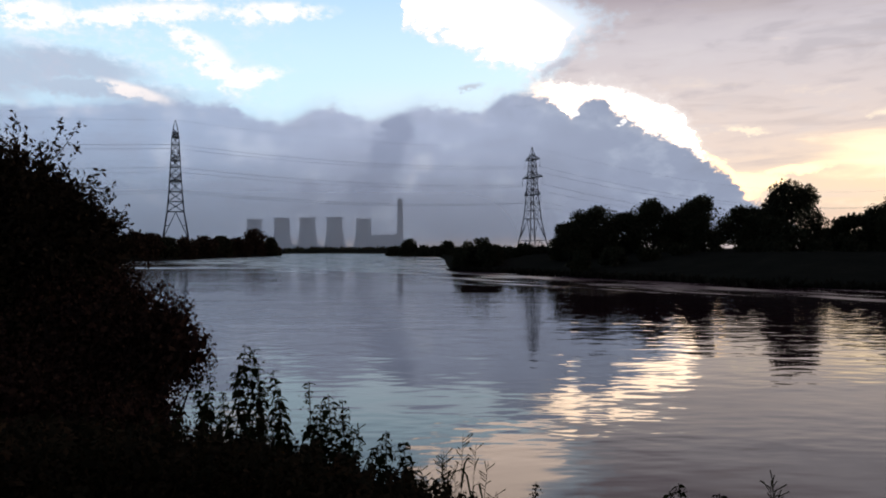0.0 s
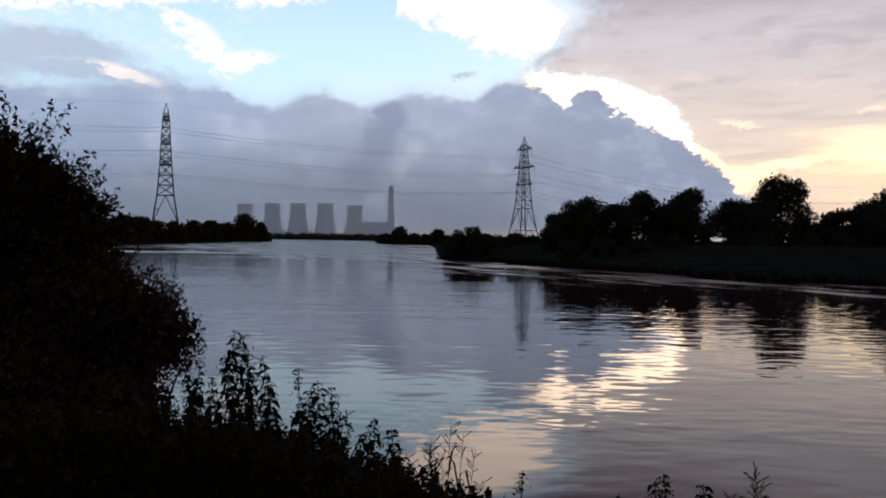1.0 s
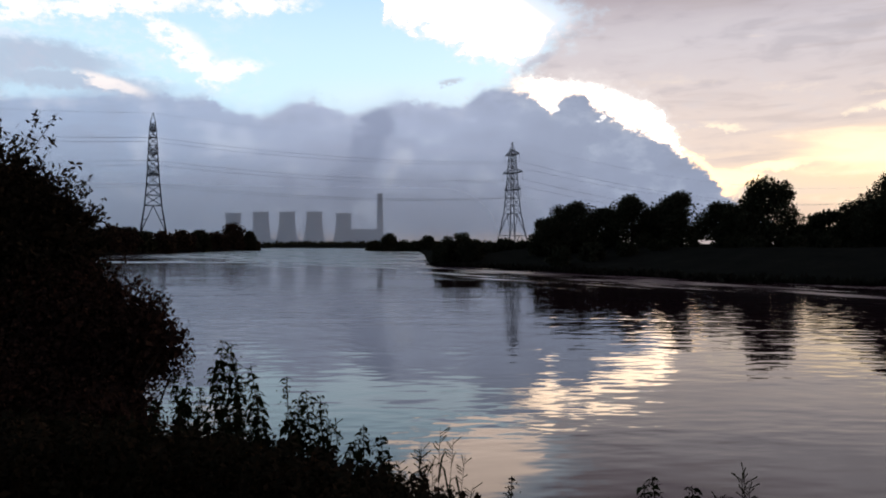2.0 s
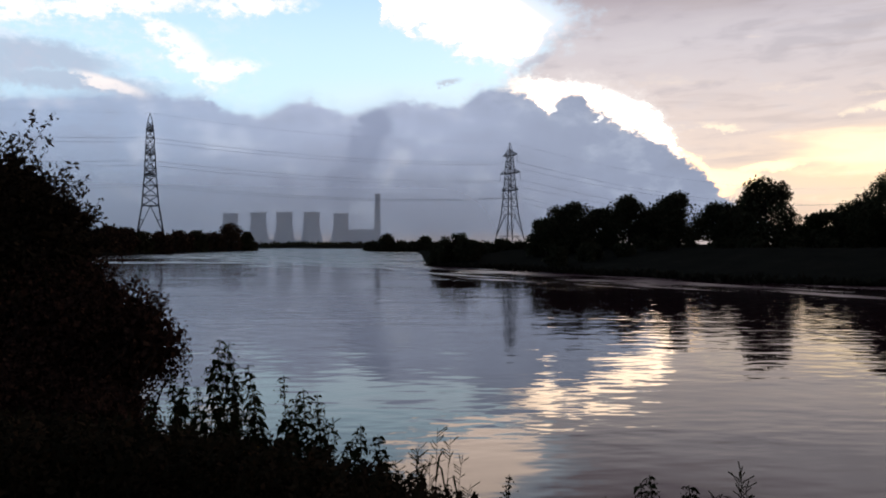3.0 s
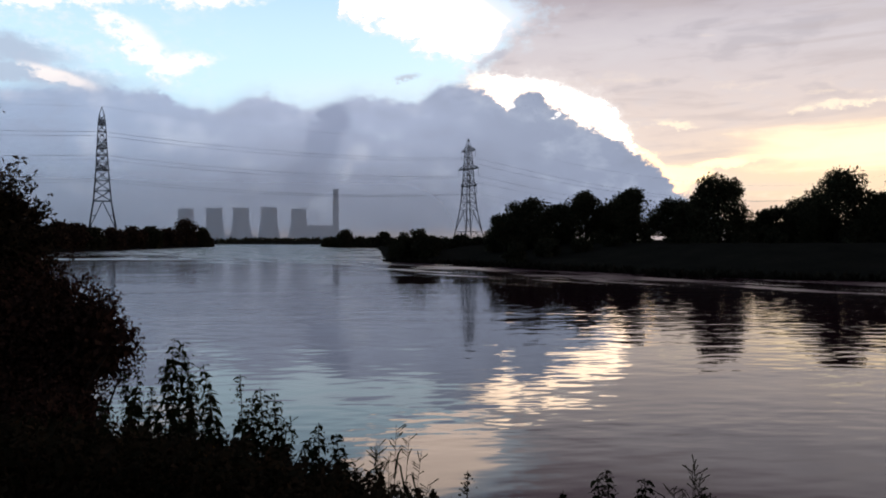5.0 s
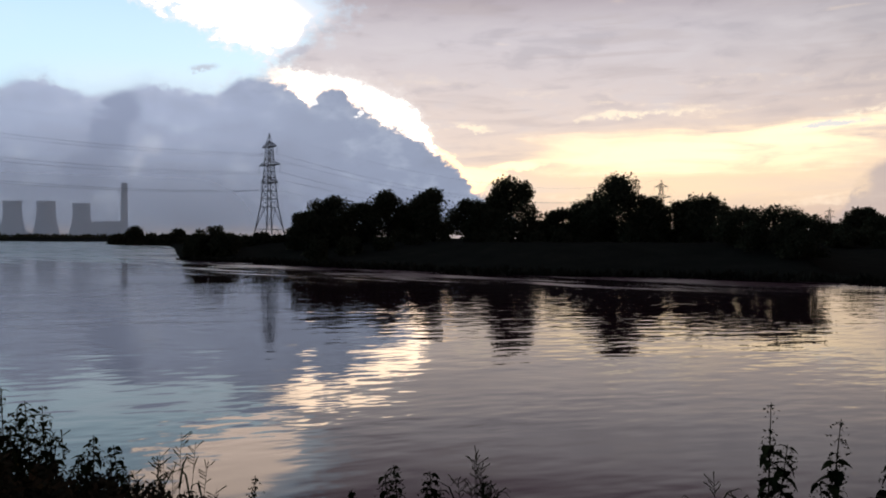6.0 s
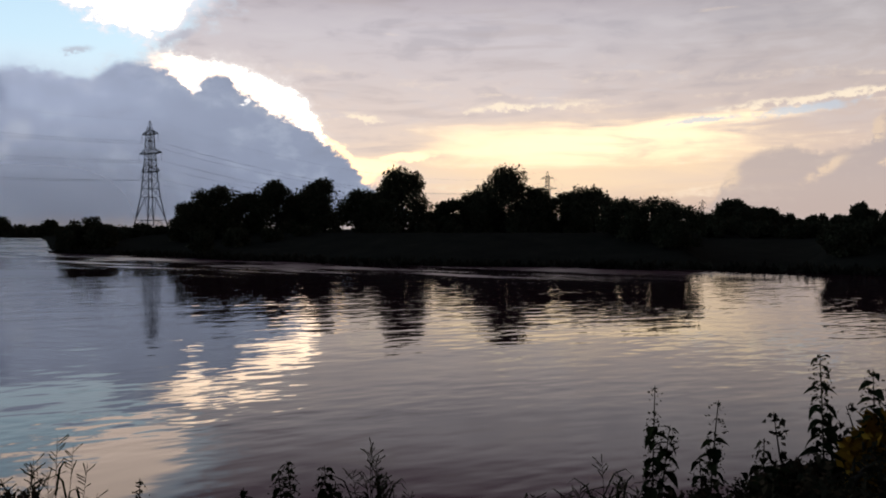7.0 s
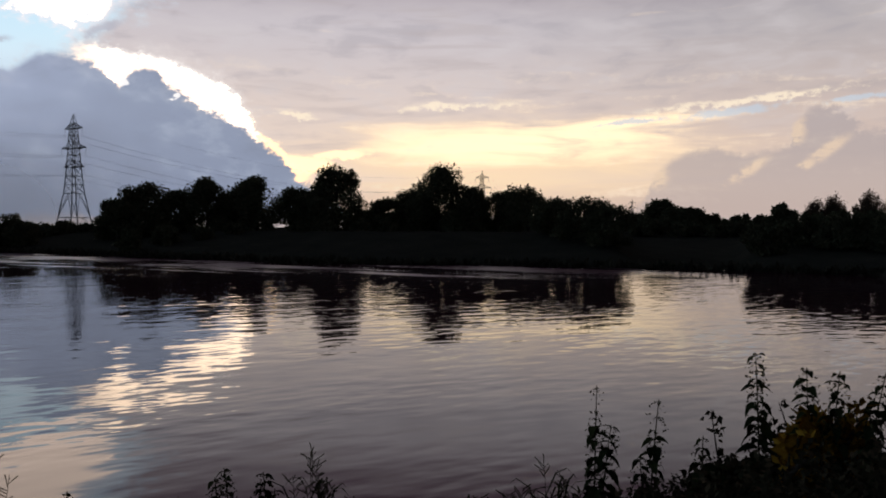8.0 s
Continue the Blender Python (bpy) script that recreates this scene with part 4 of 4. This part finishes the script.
def nettle(x, y, top, seed, label, bare=0.0, size=0.085):
    """A tall nettle: a leaning square stem, crossed pairs of leaves and hanging seed strings."""
    rng = random.Random(seed)
    z0 = ground_z(x, y) - 0.03
    h = max(top - z0, 0.35)
    lean = Vector((rng.uniform(-0.10, 0.10), rng.uniform(-0.08, 0.08), 0)) * h
    ob = thing("nettle", x - lean.x, y - lean.y, z0, label, "nettle", "nettles on the near bank")

    def at(t):
        return Vector((lean.x * t * t, lean.y * t * t, h * t))

    g = Geo()
    g.tube([at(k / 8) for k in range(9)], [0.0075 - 0.0055 * k / 8 for k in range(9)], 5)
    part("stem", g.mesh("stem", True), M_STEM, ob)
    seeds = []
    n = max(8, int(h / 0.043))
    ang = rng.uniform(0, 6.28)
    for k in range(n):
        t = 0.22 + 0.78 * (k + 0.5) / n
        if bare and 1 - bare < t < 0.985:
            if rng.random() < 0.4:
                continue
            small = 0.35
        else:
            small = 1.0
        s = small * size * (0.45 + 0.75 * math.sin(math.pi * min(1.0, 0.25 + 0.72 * t)) ** 0.7) * rng.uniform(0.8, 1.2)
        ang += math.pi / 2 + rng.uniform(-0.3, 0.3)
        for side in (0, math.pi):
            if rng.random() < 0.08:
                continue
            lf = new("leaf", LEAF)
            lf.parent = ob
            lf.location = at(t)
            lf.rotation_euler = (rng.uniform(-0.4, 0.4), rng.uniform(-0.05, 0.85) - 0.35 * (t > 0.93), ang + side + rng.uniform(-0.25, 0.25))
            lf.scale = (s, s * rng.uniform(0.8, 1.15), s)
        if t > 0.4:
            for q in range(5):
                a = rng.uniform(0, 6.28)
                for m in range(4):
                    r = 0.012 + 0.011 * m
                    seeds.append(at(t) + Vector((math.cos(a) * r, math.sin(a) * r, -0.006 * m * m - 0.004)))
    if seeds:
        part("seed_head", leaf_mesh("seed_head", np.array([tuple(s) for s in seeds]), 0.010, np.random.default_rng(seed), 1.5), M_SEED, ob, kind="stuff")
    return ob


for i, (az, dist, top) in enumerate(NETTLES):
    nx, ny = place(az, dist)
    bare = 0.16 if i in (10, 23, 27, 29) else 0.0
    nettle(nx, ny, top, 700 + i, "tall dark stinging nettle going to seed on the bank" if az < 30 else "tall nettle with drooping leaves against the water",
           bare, 0.080 if az < 30 else 0.090)
    if i < 23 and i % 3 < 2:          # lower companions in the same clump
        nx, ny = place(az + 0.9 * (-1) ** i, dist + 0.25)
        nettle(nx, ny, top - 0.16, 800 + i, "dark stinging nettle in a dense clump on the bank", 0.0, 0.075)


def tall_grass(x, y, top, seed):
    """A wild grass tuft: several bent culms with blades and thin open heads."""
    rng = random.Random(seed)
    z0 = ground_z(x, y) - 0.02
    h = max(top - z0, 0.3)
    ob = thing("tall_grass", x, y, z0, "dry wild grass with thin seed heads on the bank", "grass", "wild grasses on the near bank")
    for k in range(5):
        hh = h * (1.0 if k == 0 else rng.uniform(0.55, 0.95))
        a, bend = rng.uniform(0, 6.28), rng.uniform(0.02, 0.16) * hh * (0.4 if k == 0 else 1.4)
        ox, oy = rng.uniform(-0.07, 0.07), rng.uniform(-0.07, 0.07)
        if k == 0:
            ox = oy = 0

        def at(t):
            return Vector((ox + math.cos(a) * bend * t * t, oy + math.sin(a) * bend * t * t, hh * t))

        g = Geo()
        g.tube([at(j / 6) for j in range(7)], [0.0034 - 0.0022 * j / 6 for j in range(7)], 4)
        culm = part("culm", g.mesh("culm"), M_STEM, ob)
        g = Geo()
        for j in range(5):
            t = 0.2 + 0.13 * j + rng.uniform(0, 0.08)
            b, ln = rng.uniform(0, 6.28), rng.uniform(0.12, 0.28)
            p = at(t)
            d = Vector((math.cos(b), math.sin(b), 0))
            up = Vector((0, 0, 1))
            pts = [p, p + d * ln * 0.35 + up * ln * 0.55, p + d * ln * 0.75 + up * ln * 0.62, p + d * ln + up * ln * 0.4]
            w = Vector((-d.y, d.x, 0)) * 0.006
            base = len(g.v)
            for q, c in zip(pts, (0.8, 1.0, 0.7, 0.05)):
                g.v += [q - w * c, q + w * c]
            g.f += [(base + 2 * m, base + 2 * m + 1, base + 2 * m + 3, base + 2 * m + 2) for m in range(3)]
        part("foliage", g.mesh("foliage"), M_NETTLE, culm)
        g = Geo()
        for j in range(9):
            t = 0.86 + 0.014 * j
            b, ln = rng.uniform(0, 6.28), rng.uniform(0.025, 0.07)
            p = at(t)
            tip = p + Vector((math.cos(b) * ln, math.sin(b) * ln, ln * 0.7))
            g.tube([p, tip], [0.0018, 0.003], 4)
        part("seed_head", g.mesh("seed_head"), M_SEED, culm)


for i, (az, dist, top) in enumerate(GRASSES):
    gx, gy = place(az, dist)
    tall_grass(gx, gy, top, 900 + i)


def thicket(name, az0, az1, edge, count, seed, label):
    """Brambles and low weeds that cover the bank; edge gives the depression of their top by azimuth."""
    rng = np.random.default_rng(seed)
    az = rng.uniform(az0, az1, count)
    dist = rng.uniform(2.7, 6.0, count)
    x, y = dist * np.sin(np.radians(az)), dist * np.cos(np.radians(az))
    z = land_height(x, y)
    drop = np.interp(az, [e[0] for e in edge], [e[1] for e in edge])
    lump = 1.0 + 0.05 * np.sin(az * 1.9 + dist * 2) + 0.05 * np.sin(az * 4.7 - dist * 3)
    top = 3.3 - dist * np.tan(np.radians(drop * lump))
    h = np.clip(top - z, 0.05, 1.5)  * rng.uniform(0, 1, count) ** 0.55
    keep = z > 0.1
    p = np.stack([x, y, z + h], 1)[keep]
    ob = new(name, leaf_mesh(name, p, 0.018, rng, 1.8, plain=True))
    ob.data.materials.append(M_THICKET)
    tagged(ob, label, "undergrowth", kind="stuff")


thicket("undergrowth", -40, 6, ((-40, 10), (-26, 11.8), (-18, 13.2), (-12, 14.4), (-8, 15.8), (-3, 17.4), (1, 18.8), (6, 21)), 130000, 31, "dark tangled brambles and weeds on the near bank")
thicket("undergrowth", 6, 68, ((6, 21.5), (20, 20.5), (34, 21), (40, 20), (46, 18.2), (50, 16.2), (56, 14.0), (68, 12)), 90000, 32, "dark low weeds beside the nettles on the near bank")


def leafy_bush(name, x, y, lumps, leaves, leaf, seed, mat, label, shoots=0, reach=0.6, length=1.6):
    """A bush of forked stems and many small leaves; lumps: centre over the water and radii of its rounded masses."""
    rng = np.random.default_rng(seed)
    z0 = ground_z(x, y) - 0.05
    ob = thing(name, x, y, z0, label, "bush")
    org = np.array([x, y, z0])
    pts, g = [], Geo()
    vol = np.array([r[3] * r[4] * r[5] for r in lumps])
    for (cx, cy, cz, rx, ry, rz), share in zip(lumps, vol / vol.sum()):
        n = int(leaves * share)
        d = rng.normal(size=(n, 3))
        d /= np.linalg.norm(d, axis=1)[:, None]
        rough = 1 + 0.10 * np.sin(d[:, 0] * 7 + seed) * np.sin(d[:, 2] * 6) + 0.07 * np.sin(d[:, 1] * 13 + d[:, 2] * 11)
        p = np.array([cx, cy, cz]) + d * np.array([rx, ry, rz]) * (rng.uniform(0, 1, n) ** 0.36 * rough)[:, None]
        pts.append(p - org)
        for _ in range(12):
            e = rng.normal(size=3)
            e[2] = abs(e[2]) * 0.8
            e /= np.linalg.norm(e)
            tip = np.array([cx, cy, cz]) + e * np.array([rx, ry, rz]) * 0.9 - org
            mid = tip * 0.5 + rng.normal(0, 0.12, 3)
            g.tube([(rng.normal(0, 0.1), rng.normal(0, 0.1), 0), tuple(mid), tuple(tip)], [0.03, 0.018, 0.005], 5)
        for _ in range(int(shoots * share)):
            e = rng.normal(size=3)
            e[2] = abs(e[2]) * 1.1
            e /= np.linalg.norm(e)
            a = np.array([cx, cy, cz]) + e * np.array([rx, ry, rz]) * 0.75 - org
            b = a + (e * 0.8 + np.array([0.25, 0, 0.55]) + rng.normal(0, 0.2, 3)) * reach * rng.uniform(0.5, 1.15)
            m = (a + b) / 2 + np.array([0, 0, -0.05])
            g.tube([tuple(a), tuple(m), tuple(b)], [0.008, 0.005, 0.002], 4)
            for s in rng.uniform(0.15, 1.0, 34):
                q = a * (1 - s) ** 2 + 2 * s * (1 - s) * m + b * s * s
                pts.append((q + rng.normal(0, 0.025, 3))[None])
    part("branchwork", g.mesh("branchwork", True), M_BARK, ob)
    pts = np.concatenate(pts)
    near = np.min([np.sqrt((((pts + org - np.array(r[:3])) / np.array(r[3:])) ** 2).sum(1)) for r in lumps], axis=0)
    part("foliage", leaf_mesh("foliage", pts, leaf * np.where(near < 0.8, 2.0, 1.0), rng, length, plain=leaves > 5000), mat, ob)
    return ob


leafy_bush("willow_bush", -5.9, 8.6, ((-6.05, 9.3, 2.8, 2.15, 1.8, 1.7), (-5.35, 9.3, 3.5, 1.08, 1.0, 1.15), (-4.62, 9.2, 3.12, 0.76, 0.85, 0.98), (-5.1, 9.0, 1.9, 1.3, 1.3, 1.2), (-7.2, 8.6, 1.8, 1.6, 1.6, 1.6)), 95000, 0.034, 41, M_WILLOW,
           "large dark willow bush overhanging the water", shoots=200, reach=0.52, length=2.2)
leafy_bush("hawthorn_bush", -3.7, 8.3, ((-4.25, 9.0, 2.15, 1.3, 1.3, 1.0), (-3.9, 8.2, 1.35, 1.1, 1.0, 0.85), (-4.9, 7.4, 1.5, 1.4, 1.2, 1.0), (-3.2, 7.4, 1.4, 0.6, 0.6, 0.62), (-3.2, 8.6, 2.2, 0.55, 0.5, 0.45)), 56000, 0.030, 42, M_RUSSET,
           "dense russet hawthorn bush leaning over the river", shoots=70, reach=0.38, length=1.6)
leafy_bush("elder_bush", 3.05, 2.15, ((3.05, 2.08, 2.40, 0.17, 0.14, 0.17), (2.97, 2.06, 2.24, 0.10, 0.10, 0.10)), 900, 0.026, 43, M_YELLOW,
           "small bush with yellowing autumn leaves among nettles", shoots=4, reach=0.12)
leafy_bush("bramble_bush", 3.15, 2.35, ((3.1, 2.45, 2.02, 0.30, 0.26, 0.26), (2.75, 2.45, 1.86, 0.26, 0.22, 0.2), (3.4, 2.3, 2.2, 0.24, 0.22, 0.26)), 3600, 0.026, 46, M_THICKET,
           "dark bramble bush round the yellowing leaves", shoots=10, reach=0.2)
leafy_bush("dock_plant", -1.0, 4.0, ((-0.98, 3.95, 2.12, 0.09, 0.08, 0.09),), 90, 0.04, 44, M_YELLOW, "yellowed dock leaves among dark weeds", shoots=0)
leafy_bush("dock_plant", -1.85, 4.05, ((-1.85, 4.05, 2.14, 0.10, 0.08, 0.08),), 80, 0.04, 45, M_LEAF, "greenish dock leaves among dark weeds", shoots=0)
